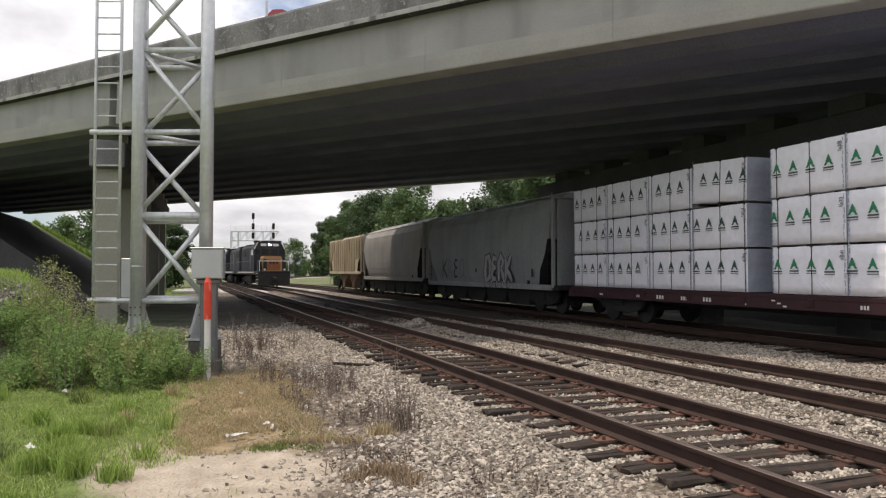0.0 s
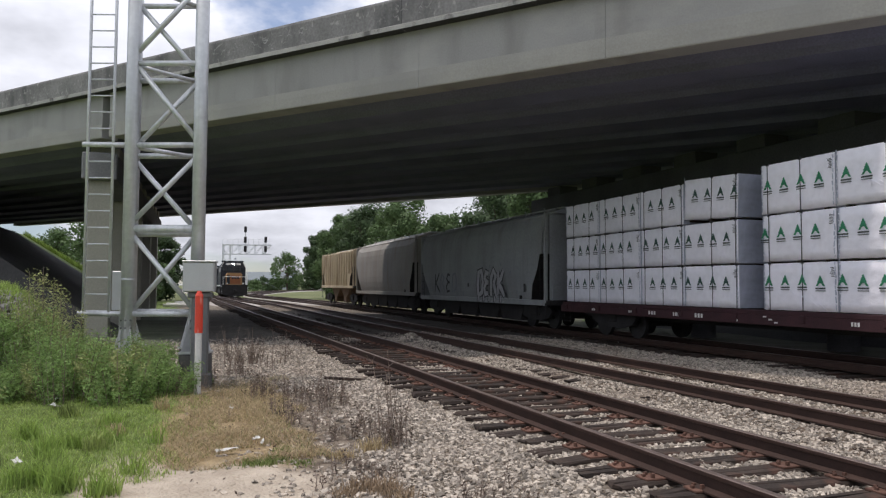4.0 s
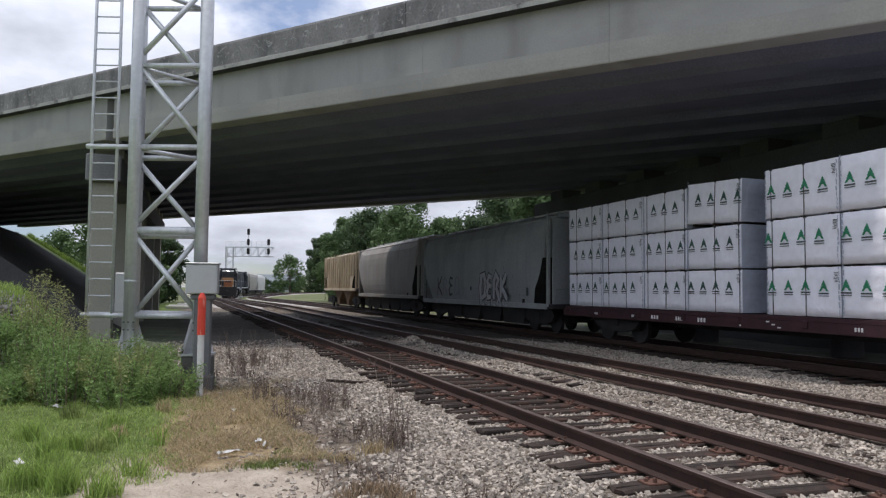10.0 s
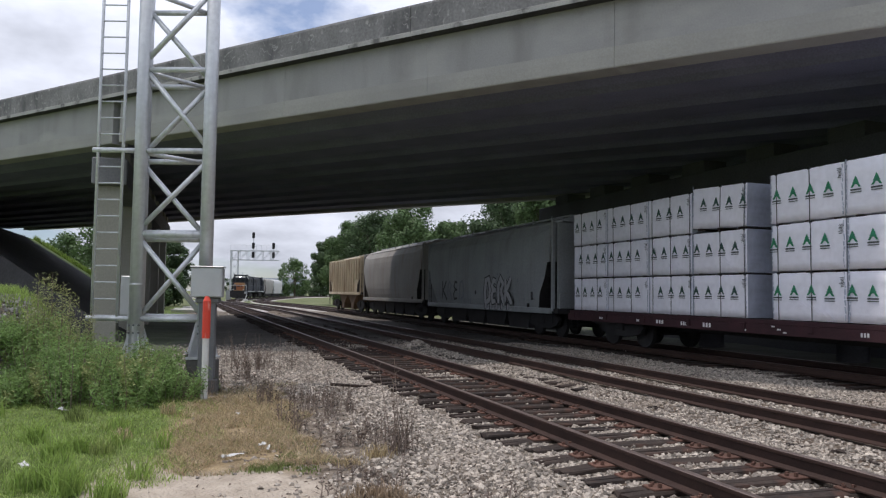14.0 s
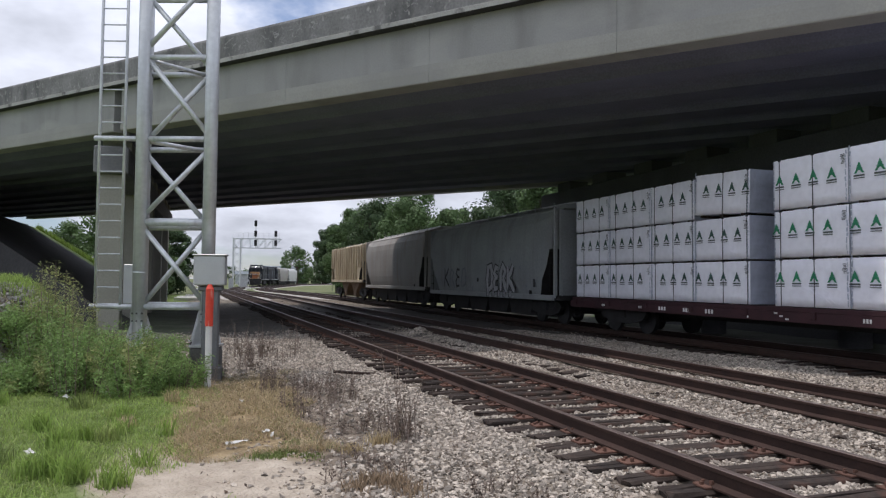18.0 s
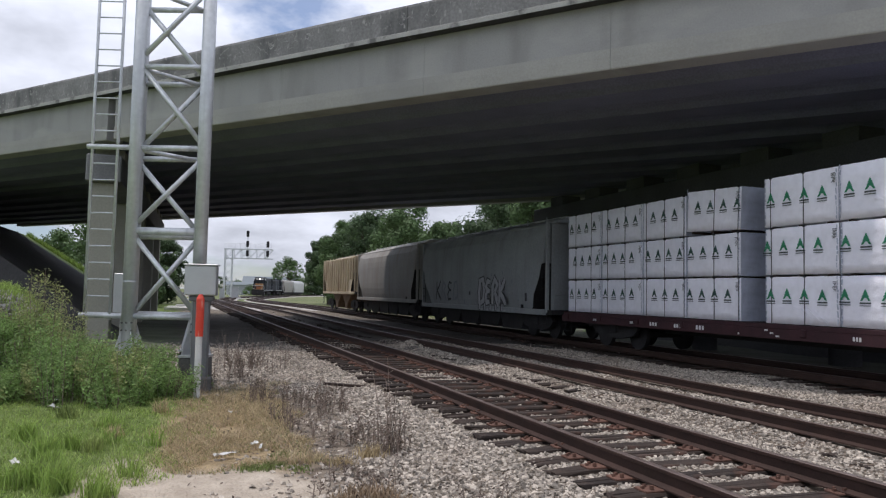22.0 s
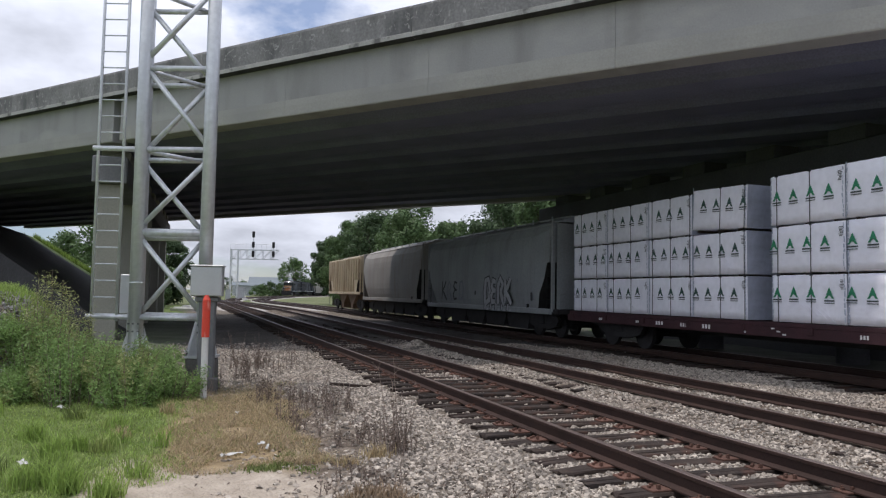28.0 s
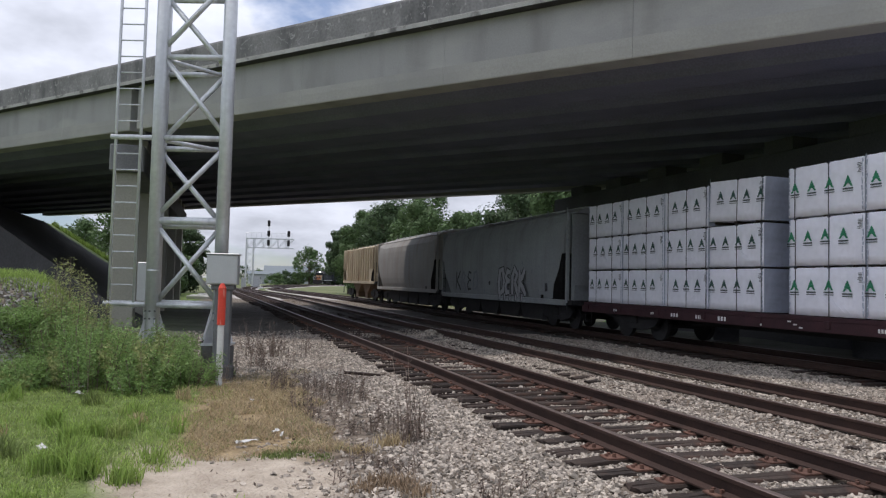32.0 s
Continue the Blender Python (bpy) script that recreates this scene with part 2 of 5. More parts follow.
STONE_DUSK = material("grey ballast stone", (0.36, 0.345, 0.325), 0.9, vary=(0.8, 1.15), scale=20, fine=120, bump=0.3, island=0.4)
FOOTING = material("dark grey footing concrete", (0.13, 0.125, 0.12), 0.95, vary=(0.7, 1.2), scale=4, fine=40, bump=0.4)
DARK_STEEL = material("dark-toned steel", (0.17, 0.175, 0.18), 0.6, 0.3, vary=(0.85, 1.15), scale=4, fine=40, bump=0.1)
PAPER = material("litter paper", (0.58, 0.57, 0.54), 0.7, bump=0.1)

# ---- building blocks ----


def part(name, bm, mat, parent, label="", smooth=False):
    """Link a bmesh as one mesh object under a thing or a part."""
    me = bpy.data.meshes.new(name)
    bm.to_mesh(me)
    bm.free()
    for m in mat if isinstance(mat, (list, tuple)) else (mat,):
        me.materials.append(m)
    if smooth:
        for p in me.polygons:
            p.use_smooth = True
    ob = new(name, me)
    ob.parent = parent
    if label:
        ob["label"] = label
    return ob


def piece(name, mesh, parent, m):
    """One more object on a shared mesh, at the pose m in its parent's space."""
    ob = new(name, mesh)
    ob.parent = parent
    ob.matrix_local = m
    return ob


def mesh_of(name, bm, mat):
    me = bpy.data.meshes.new(name)
    bm.to_mesh(me)
    bm.free()
    for m in mat if isinstance(mat, (list, tuple)) else (mat,):
        me.materials.append(m)
    return me


def empty(name, m=None, **tags):
    ob = new(name)
    if m is not None:
        ob.matrix_world = m
    return tagged(ob, **tags)


def B():
    return bmesh.new()


def box(bm, c, s, m=None, bevel=0.0, mi=0):
    """A box with centre c and sizes s, at will turned by m and bevelled."""
    mm = Matrix.Translation(c) @ (m or Matrix()) @ Matrix.Diagonal((*s, 1))
    g = bmesh.ops.create_cube(bm, size=1, matrix=mm)
    faces = {f for v in g["verts"] for f in v.link_faces}
    for f in faces:
        f.material_index = mi
    if bevel:
        es = {e for v in g["verts"] for e in v.link_edges}
        out = bmesh.ops.bevel(bm, geom=list(es), offset=bevel, segments=1, affect="EDGES")
        for f in out["faces"]:
            f.material_index = mi
    return bm


def tube(bm, p, q, r, seg=10, r2=None, mi=0):
    """A round bar from p to q."""
    p, q = Vector(p), Vector(q)
    d = q - p
    m = Matrix.Translation((p + q) / 2) @ d.to_track_quat("Z", "Y").to_matrix().to_4x4()
    g = bmesh.ops.create_cone(bm, cap_ends=True, segments=seg, radius1=r, radius2=r if r2 is None else r2, depth=d.length, matrix=m)
    for f in {f for v in g["verts"] for f in v.link_faces}:
        f.material_index = mi
    return bm


def prism(bm, outline, a, b, to=lambda u, v, w: (u, v, w), mi=0):
    """A closed outline (u, v) pushed from w = a to w = b."""
    lo = [bm.verts.new(to(u, v, a)) for u, v in outline]
    hi = [bm.verts.new(to(u, v, b)) for u, v in outline]
    k = len(outline)
    fs = [bm.faces.new(lo[::-1]), bm.faces.new(hi)]
    fs += [bm.faces.new((lo[i], lo[(i + 1) % k], hi[(i + 1) % k], hi[i])) for i in range(k)]
    for f in fs:
        f.material_index = mi
    bmesh.ops.recalc_face_normals(bm, faces=fs)
    return bm


def raw(name, verts, faces, mats, indices=None):
    """A mesh object from computed arrays."""
    me = bpy.data.meshes.new(name)
    me.from_pydata(verts, [], faces)
    for m in mats if isinstance(mats, (list, tuple)) else (mats,):
        me.materials.append(m)
    if indices is not None:
        me.polygons.foreach_set("material_index", indices)
    me.update()
    return new(name, me)


class Curve2:
    """A smooth line in plan through points, by its length from the first point."""

    def __init__(self, pts):
        pts = [Vector(p) for p in pts]
        out = []
        for i in range(len(pts) - 1):
            p0, p1, p2, p3 = pts[max(i - 1, 0)], pts[i], pts[i + 1], pts[min(i + 2, len(pts) - 1)]
            n = max(2, int((p2 - p1).length / 1.5))
            for k in range(n):
                t = k / n
                out.append(0.5 * ((2 * p1) + (p2 - p0) * t + (2 * p0 - 5 * p1 + 4 * p2 - p3) * t * t + (3 * p1 - p0 - 3 * p2 + p3) * t ** 3))
        out.append(pts[-1])
        self.p = np.array([tuple(v) for v in out])
        self.s = np.concatenate([[0], np.cumsum(np.linalg.norm(np.diff(self.p, axis=0), axis=1))])

    def at(self, s):
        return Vector((np.interp(s, self.s, self.p[:, 0]), np.interp(s, self.s, self.p[:, 1])))

    def spot(self, s):
        a, b = self.at(s - 0.8), self.at(s + 0.8)
        d = (b - a).normalized()
        return self.at(s), d

    def s_of_y(self, y):
        return float(np.interp(y, self.p[:, 1], self.s))


rng = random.Random(7)
# ---- ground ----
TRACK_1 = Curve2([(4.97, -30), (4.97, 0), (4.97, 60), (5.0, 120), (4.2, 200), (2.0, 320)])
TRACK_2 = Curve2([(8.45, -30), (8.45, 30), (8.5, 50), (8.6, 66), (8.35, 77), (7.4, 92.5), (6.9, 105), (7.05, 116), (7.85, 127.5), (8.95, 137.5), (10.3, 147.5), (14.6, 169.5), (19.6, 192), (24.7, 211), (31.3, 233), (38.5, 252), (50, 278), (66, 305), (98, 350)])
TRACK_3 = Curve2([(13.8, -40), (13.8, 60), (13.5, 80), (12.7, 98), (12.1, 112), (12.7, 130), (14.9, 146), (19.0, 167), (24.0, 188.5), (29.1, 207), (35.5, 228), (43, 247), (55, 272), (72, 300)])
TIE_GAP = 0.495


def smooth(a, b, x):
    t = min(1.0, max(0.0, (x - a) / (b - a)))
    return t * t * (3 - 2 * t)


def ground_z(x, y):
    """Height of the ground: yard level, a ballast shoulder along the tracks, a gravel mound by the signal tower."""
    z = -0.33 + 0.05 * noise.noise(Vector((x * 0.35, y * 0.35, 0.3))) + 0.02 * noise.noise(Vector((x * 1.7, y * 1.7, 2.0)))
    if -3 < x < 20 and y < 70:
        k = smooth(1.9, 3.9, x) * (1 - smooth(16.5, 18.5, x))
        z += 0.02 * smooth(3.5, 4.0, x) * (1 - smooth(6.0, 6.4, x))
        z += 0.055 * smooth(7.0, 7.4, x) * (1 - smooth(9.5, 9.9, x))
        z += k * (0.075 - 0.03 * smooth(6.4, 7.0, x) * (1 - smooth(7.1, 7.7, x)))
    d = math.hypot((x + 4.2) / 3.0, (y - 16.3) / 2.7)
    z += 1.72 * (1 - smooth(0.4, 1.0, d)) if d < 1 else 0.0
    d = math.hypot((x - 7.2) / 0.5, (y - 23.4) / 0.6)
    z += 0.2 * (1 - smooth(0.0, 1.0, d)) if d < 1 else 0.0
    return z


def lines(*spans):
    """Grid lines: spans of (start, end, step)."""
    out = []
    for a, b, st in spans:
        k = max(1, round((b - a) / st))
        out += [a + (b - a) * i / k for i in range(k)]
    return out + [spans[-1][1]]


gx = lines((-2600, -400, 400), (-400, -60, 40), (-60, -8, 4), (-8, 11, 0.16), (11, 20, 0.6), (20, 60, 4), (60, 400, 40), (400, 2600, 400))
gy = lines((-2600, -400, 400), (-400, -40, 40), (-40, 2, 3), (2, 17, 0.16), (17, 30, 0.4), (30, 80, 2.5), (80, 400, 20), (400, 2600, 400))


def ground_material():
    m = bpy.data.materials.new("yard ground")
    m.use_nodes = True
    n, l = m.node_tree.nodes, m.node_tree.links
    bs = n["Principled BSDF"]
    bs.inputs["Roughness"].default_value = 0.95
    bs.inputs["Specular IOR Level"].default_value = 0.2
    co, sep = n.new("ShaderNodeTexCoord"), n.new("ShaderNodeSeparateXYZ")
    l.new(co.outputs["Object"], sep.inputs[0])

    def tex(scale, detail=4.0):
        t = n.new("ShaderNodeTexNoise")
        t.inputs["Scale"].default_value, t.inputs["Detail"].default_value = scale, detail
        l.new(co.outputs["Object"], t.inputs["Vector"])
        return t.outputs["Fac"]

    def calc(op, a, b):
        t = n.new("ShaderNodeMath")
        t.operation = op
        for k, v in enumerate((a, b)):
            if isinstance(v, (int, float)):
                t.inputs[k].default_value = v
            else:
                l.new(v, t.inputs[k])
        return t.outputs[0]

    def step(v, a, b):
        t = n.new("ShaderNodeMapRange")
        t.interpolation_type = "SMOOTHSTEP"
        t.inputs["From Min"].default_value, t.inputs["From Max"].default_value = a, b
        l.new(v, t.inputs["Value"])
        return t.outputs[0]

    def ramp(v, a, b, lo=0.3, hi=0.7):
        t = n.new("ShaderNodeValToRGB")
        t.color_ramp.elements[0].position, t.color_ramp.elements[1].position = lo, hi
        t.color_ramp.elements[0].color, t.color_ramp.elements[1].color = (*a, 1), (*b, 1)
        l.new(v, t.inputs[0])
        return t.outputs[0]

    def mix(f, a, b):
        t = n.new("ShaderNodeMixRGB")
        l.new(f, t.inputs[0])
        l.new(a, t.inputs[1])
        l.new(b, t.inputs[2])
        return t.outputs[0]

    wob = calc("MULTIPLY", calc("SUBTRACT", tex(0.9, 6.0), 0.5), 1.6)
    x, y = calc("ADD", sep.outputs["X"], wob), calc("ADD", sep.outputs["Y"], wob)
    # pebbles
    vo = n.new("ShaderNodeTexVoronoi")
    vo.inputs["Scale"].default_value = 27
    l.new(co.outputs["Object"], vo.inputs["Vector"])
    vs = n.new("ShaderNodeSeparateColor")
    l.new(vo.outputs["Color"], vs.inputs[0])
    pebble = ramp(vs.outputs[0], (0.075, 0.062, 0.049), (0.31, 0.27, 0.215), 0.0, 1.0)
    dust = ramp(tex(7.0, 9.0), (0.09, 0.072, 0.056), (0.25, 0.21, 0.165), 0.35, 0.65)
    gravel = mix(calc("MAXIMUM", step(tex(2.2, 5.0), 0.45, 0.62), calc("SUBTRACT", 1.0, step(x, 1.9, 2.6))), pebble, dust)
    sand = ramp(tex(3.0, 8.0), (0.36, 0.305, 0.24), (0.52, 0.455, 0.37))
    dry = ramp(tex(6.0, 8.0), (0.20, 0.15, 0.085), (0.40, 0.31, 0.18))
    green = ramp(tex(4.0, 8.0), (0.08, 0.115, 0.03), (0.175, 0.235, 0.07))
    far = ramp(tex(0.12, 6.0), (0.095, 0.125, 0.05), (0.19, 0.2, 0.1))
    # sand reaches from the camera's feet, grass to one side, dry grass between the sand and the stones
    c = mix(step(calc("ADD", x, calc("MULTIPLY", y, -0.06)), -0.95, -0.6), green, dry)
    in_sand = calc("MULTIPLY", calc("SUBTRACT", 1.0, step(calc("ADD", y, calc("MULTIPLY", x, 0.7)), 8.2, 8.9)), step(x, -0.9, -0.5))
    c = mix(in_sand, c, sand)
    c = mix(step(calc("ADD", x, calc("MULTIPLY", y, -0.05)), 0.6, 1.1), c, gravel)
    c = mix(calc("MULTIPLY", step(y, 12.4, 14.0), step(x, 0.0, 0.6)), c, pebble)
    # rust dust between and beside the rails
    bed = calc("MULTIPLY", step(x, 3.3, 4.2), calc("SUBTRACT", 1.0, step(x, 9.3, 10.0)))
    c = mix(calc("MULTIPLY", calc("MULTIPLY", bed, 0.6), step(tex(1.6, 6.0), 0.4, 0.65)), c, ramp(tex(9.0, 6.0), (0.05, 0.034, 0.025), (0.15, 0.1, 0.07)))
    # past the yard: rough grass
    out = calc("MAXIMUM", step(y, 84.0, 92.0), step(x, 17.0, 19.0))
    c = mix(out, c, far)
    # shade under the bridge and cars, with some dirt, put into the colour
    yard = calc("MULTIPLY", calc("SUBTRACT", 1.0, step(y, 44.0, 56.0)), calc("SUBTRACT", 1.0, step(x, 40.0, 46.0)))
    shade_mask = calc("MULTIPLY", calc("MAXIMUM", step(calc("ADD", y, calc("MULTIPLY", x, 0.6)), 21.5, 26.5), step(x, 13.2, 14.0)), yard)
    shade_tone = ramp(tex(0.8, 5.0), (0.06, 0.058, 0.058), (0.13, 0.127, 0.125))
    c = mix(calc("MULTIPLY", shade_mask, 0.7), c, shade_tone)
    # the mound
    dx, dy = calc("MULTIPLY", calc("ADD", sep.outputs["X"], 4.2), 0.33), calc("MULTIPLY", calc("ADD", sep.outputs["Y"], -16.3), 0.37)
    dist = calc("POWER", calc("ADD", calc("MULTIPLY", dx, dx), calc("MULTIPLY", dy, dy)), 0.5)
    c = mix(calc("SUBTRACT", 1.0, step(dist, 0.75, 0.95)), c, pebble)
    l.new(c, bs.inputs["Base Color"])
    bp = n.new("ShaderNodeBump")
    bp.inputs["Strength"].default_value, bp.inputs["Distance"].default_value = 0.7, 0.03
    l.new(calc("ADD", calc("MULTIPLY", vo.outputs["Distance"], -1.2), tex(30, 4.0)), bp.inputs["Height"])
    l.new(bp.outputs[0], bs.inputs["Normal"])
    return m


gv = [(x, y, ground_z(x, y)) for y in gy for x in gx]
nx = len(gx)
gf = [(j * nx + i, j * nx + i + 1, (j + 1) * nx + i + 1, (j + 1) * nx + i) for j in range(len(gy) - 1) for i in range(nx - 1)]
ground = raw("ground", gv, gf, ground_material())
for p in ground.data.polygons:
    p.use_smooth = True
tagged(ground, "pale gravel, dry grass and sand beside railway tracks", "ground", kind="structure")

# ---- railway tracks ----
RAIL = [(-.07, -.17), (.07, -.17), (.07, -.155), (.012, -.13), (.012, -.045), (.036, -.035), (.036, -.006), (.028, 0), (-.028, 0), (-.036, -.006), (-.036, -.035), (-.012, -.045), (-.012, -.13), (-.07, -.155)]
BALLAST = material("ballast bed", (0.4, 0.375, 0.34), 0.95, vary=(0.5, 1.4), scale=1.5, fine=24, bump=1.0, dist=0.04)


def sweep(curve, profile, s0, s1, step, side=0.0, head=False):
    """A profile pushed along a track's line."""
    bm, k = B(), len(profile)
    n = max(1, int((s1 - s0) / step))
    rows = []
    for i in range(n + 1):
        p, d = curve.spot(s0 + (s1 - s0) * i / n)
        r = Vector((d.y, -d.x))
        rows.append([bm.verts.new((p.x + r.x * (side + u), p.y + r.y * (side + u), v)) for u, v in profile])
    for a, b in zip(rows, rows[1:]):
        for j in range(k):
            f = bm.faces.new((a[j], a[(j + 1) % k], b[(j + 1) % k], b[j]))
            if head and j in (6, 7, 8):
                f.material_index = 1
    bmesh.ops.recalc_face_normals(bm, faces=bm.faces[:])
    return bm


def tie_mesh(seed):
    r = random.Random(seed)
    bm = B()
    # a split, rounded block: four slices along its length, a crack along its top
    cuts = [-1.27 + r.uniform(-.07, .07), -0.95, -0.4, 0.1, 0.6, 0.95, 1.27 + r.uniform(-.07, .07)]
    crack = r.uniform(-.05, .05)
    prof = [(-.128, -.18), (-.13, -.02), (-.112, 0), (crack - .014, .001), (crack, -.022), (crack + .012, .001), (.112, 0), (.13, -.02), (.128, -.18)]
    rows = []
    for i, u in enumerate(cuts):
        end = i in (0, len(cuts) - 1)
        rows.append([bm.verts.new((u + (r.uniform(-.035, .035) if end else 0), p + r.uniform(-.009, .009), q - (r.uniform(.0, .03) if end else r.uniform(-.004, .007)))) for p, q in prof])
    for a, b in zip(rows, rows[1:]):
        for j in range(len(prof)):
            bm.faces.new((a[j], b[j], b[(j + 1) % len(prof)], a[(j + 1) % len(prof)]))
    bm.faces.new(rows[0])
    bm.faces.new(rows[-1][::-1])
    bmesh.ops.recalc_face_normals(bm, faces=bm.faces[:])
    return mesh_of("tie", bm, TIE)


def plate_mesh():
    bm = B()
    box(bm, (0, 0, 0.008), (0.36, 0.19, 0.024), bevel=0.006)
    for u, v, h in ((-.1, -.06, .045), (-.1, .055, .03), (.1, -.05, .035), (.1, .06, .05), (-.155, .0, .03), (.155, .01, .028)):
        box(bm, (u, v, 0.015 + h / 2), (0.03, 0.026, h))
    return mesh_of("tie_plate", bm, PLATE)


PLATE_MESH = plate_mesh()
TIE_MESHES = [tie_mesh(k) for k in range(9)]


def railway(name, label, curve, parts_y, all_y, plates_y, sunk, bed):
    """A track: bed, two rails, ties; the near ties one by one, the rest together."""
    top = empty(name, label=label, category="railway track", kind="structure")
    length = curve.s[-1] - 2
    if bed:
        part("ballast_bed", sweep(curve, [(-2.3, -0.5), (2.3, -0.5), (1.5, -0.255), (-1.5, -0.255)], curve.s_of_y(66), length, 2.0), BALLAST, top)
    for side in (-0.755, 0.755):
        part("rail", sweep(curve, RAIL, 1, length, 1.6, side, True), (RUST, HEAD), top, "brown rusty steel rail with a worn head")
    far = B()
    y_ties = []
    s = curve.s_of_y(all_y[0])
    i = 0
    while s < curve.s_of_y(all_y[1]):
        p, d = curve.spot(s)
        turn = math.degrees(math.atan2(d.y, d.x)) - 90 + rng.uniform(-1.6, 1.6)
        z = -0.185 - sunk + rng.uniform(-0.012, 0.006)
        m = pose(p.x + rng.uniform(-.1, .1), p.y, z, 0, rng.uniform(-.5, .5), turn)
        if parts_y[0] <= p.y <= parts_y[1]:
            y_ties.append(p.y)
            t = piece("tie", TIE_MESHES[(i * 4 + i // 7) % 9], top, m)
            if plates_y[0] <= p.y <= plates_y[1]:
                for side in (-0.755, 0.755):
                    piece("tie_plate", PLATE_MESH, t, pose(side, 0, 0.002 + sunk * 0.6))
        else:
            box(far, m.translation - Vector((0, 0, .06)), (2.59, 0.225, 0.12), m.to_3x3().to_4x4())
        s += TIE_GAP + rng.uniform(-.03, .03)
        i += 1
    ob = part("distant_ties", far, TIE, top)
    tagged(ob, "weathered timber ties", kind="stuff")
    return y_ties


ties_1 = railway("railway_track", "rusty railway track on grey timber ties in pale ballast", TRACK_1, (1.5, 70), (-6, 190), (1.5, 32), 0.0, True)
ties_2 = railway("railway_track", "rusty railway track with ties half buried in ballast", TRACK_2, (2.5, 60), (-6, 240), (900, 901), 0.05, True)
railway("railway_track", "shaded railway track under standing freight cars", TRACK_3, (900, 901), (-10, 200), (900, 901), 0.02, True)

# loose stones, thickest near the tracks
def stones(name, label, mat, count, x0, x1, y0, y1, small, big, keep, seed):
    r = np.random.RandomState(seed)
    ph = (1 + 5 ** 0.5) / 2
    ico = np.array([(-1, ph, 0), (1, ph, 0), (-1, -ph, 0), (1, -ph, 0), (0, -1, ph), (0, 1, ph), (0, -1, -ph), (0, 1, -ph), (ph, 0, -1), (ph, 0, 1), (-ph, 0, -1), (-ph, 0, 1)]) / 1.9
    tri = np.array([(0, 11, 5), (0, 5, 1), (0, 1, 7), (0, 7, 10), (0, 10, 11), (1, 5, 9), (5, 11, 4), (11, 10, 2), (10, 7, 6), (7, 1, 8), (3, 9, 4), (3, 4, 2), (3, 2, 6), (3, 6, 8), (3, 8, 9), (4, 9, 5), (2, 4, 11), (6, 2, 10), (8, 6, 7), (9, 8, 1)])
    vs, fs, k = [], [], 0
    while k < count:
        x, y = r.uniform(x0, x1), y0 + (y1 - y0) * r.uniform() ** 1.7
        z = keep(x, y, r)
        if z is None:
            count -= 0.25
            continue
        size = r.uniform(small, big)
        v = ico * (1 + 0.55 * r.standard_normal((12, 1)).clip(-1.1, 1.2)) * (size * r.uniform(0.6, 1.5, 3) * (1, 1, 0.75))
        a = r.uniform(0, 6.28)
        c, s = math.cos(a), math.sin(a)
        v = v @ np.array([(c, s, 0), (-s, c, 0), (0, 0, 1)])
        vs.append(v + (x, y, z + size * 0.25))
        fs.append(tri + 12 * k)
        k += 1
    ob = raw(name, np.concatenate(vs).tolist(), np.concatenate(fs).tolist(), mat)
    return tagged(ob, label, "gravel", kind="stuff")


TIES_1, TIES_2 = np.array(ties_1), np.array(ties_2)


def on_ballast(x, y, r):
    edge = float(np.interp(y, [4.0, 6.8, 8.1, 11.0, 13.6, 15.2], [1.4, 2.0, 2.5, 2.9, 2.3, 0.5])) + 0.5 * noise.noise(Vector((x * 0.8, y * 0.8, 5)))
    if x < edge and r.uniform() > math.exp(-(edge - x) * 2.2):
        return None
    # pale stones stop here so that the ground under the bridge reads as shade
    if x > 13.4 - 0.16 * max(0.0, y - 14) + 0.5 * noise.noise(Vector((x * .7, y * .7, 8))) and r.uniform() > 0.04:
        return None
    if abs(abs(x - 4.97) - 0.755) < 0.1 or abs(abs(x - 8.45) - 0.755) < 0.1:
        return None
    if abs(x - 4.97) < 1.36 and len(TIES_1) and np.min(np.abs(TIES_1 - y)) < 0.125 and r.uniform() > 0.06:
        return None
    if abs(x - 8.45) < 0.68 and r.uniform() > 0.5 or abs(x - 4.97) < 0.68 and r.uniform() > 0.78:
        return None
    if abs(x - 8.45) < 1.36 and np.min(np.abs(TIES_2 - y)) < 0.115 and r.uniform() > 0.8:
        return None
    return ground_z(x, y)


stones("ballast_stones", "pale grey crushed ballast stones", STONE, 124000, 0.1, 13.8, 3.6, 25, 0.011, 0.027, on_ballast, 3)
# thinned out deeper under the bridge to keep its shade dark
stones("shaded_gravel", "coarse pale gravel at the edge of the bridge shade", STONE, 14000, -0.3, 12.4, 14.5, 27, 0.014, 0.03,
       lambda x, y, r: ground_z(x, y) if x < 13 - 0.16 * (y - 14) and min(abs(abs(x - 4.97) - 0.755), abs(abs(x - 8.45) - 0.755)) > 0.12 and r.uniform() < 0.8 else None, 6)
stones("gravel_heap", "small heap of pale gravel by the rails", STONE, 700, 6.6, 7.8, 22.6, 24.2, 0.02, 0.04,
       lambda x, y, r: ground_z(x, y) if math.hypot((x - 7.2) / .5, (y - 23.4) / .6) < 1 else None, 4)
stones("gravel_mound", "mound of grey crushed stone grown with grass", STONE_DUSK, 9000, -7.0, -2.2, 13.6, 17.5, 0.014, 0.034,
       lambda x, y, r: ground_z(x, y) if math.hypot((x + 4.2) / 3.0, (y - 16.3) / 2.7) < 0.97 else None, 5)

# ---- overpass ----
U, N = Vector((0.631, -0.776)), Vector((0.776, 0.631))
bridge = empty("overpass_bridge", pose(12.42, 10.1, 0, 0, 0, -50.88), label="grey concrete girder road bridge with a stained parapet", category="bridge")
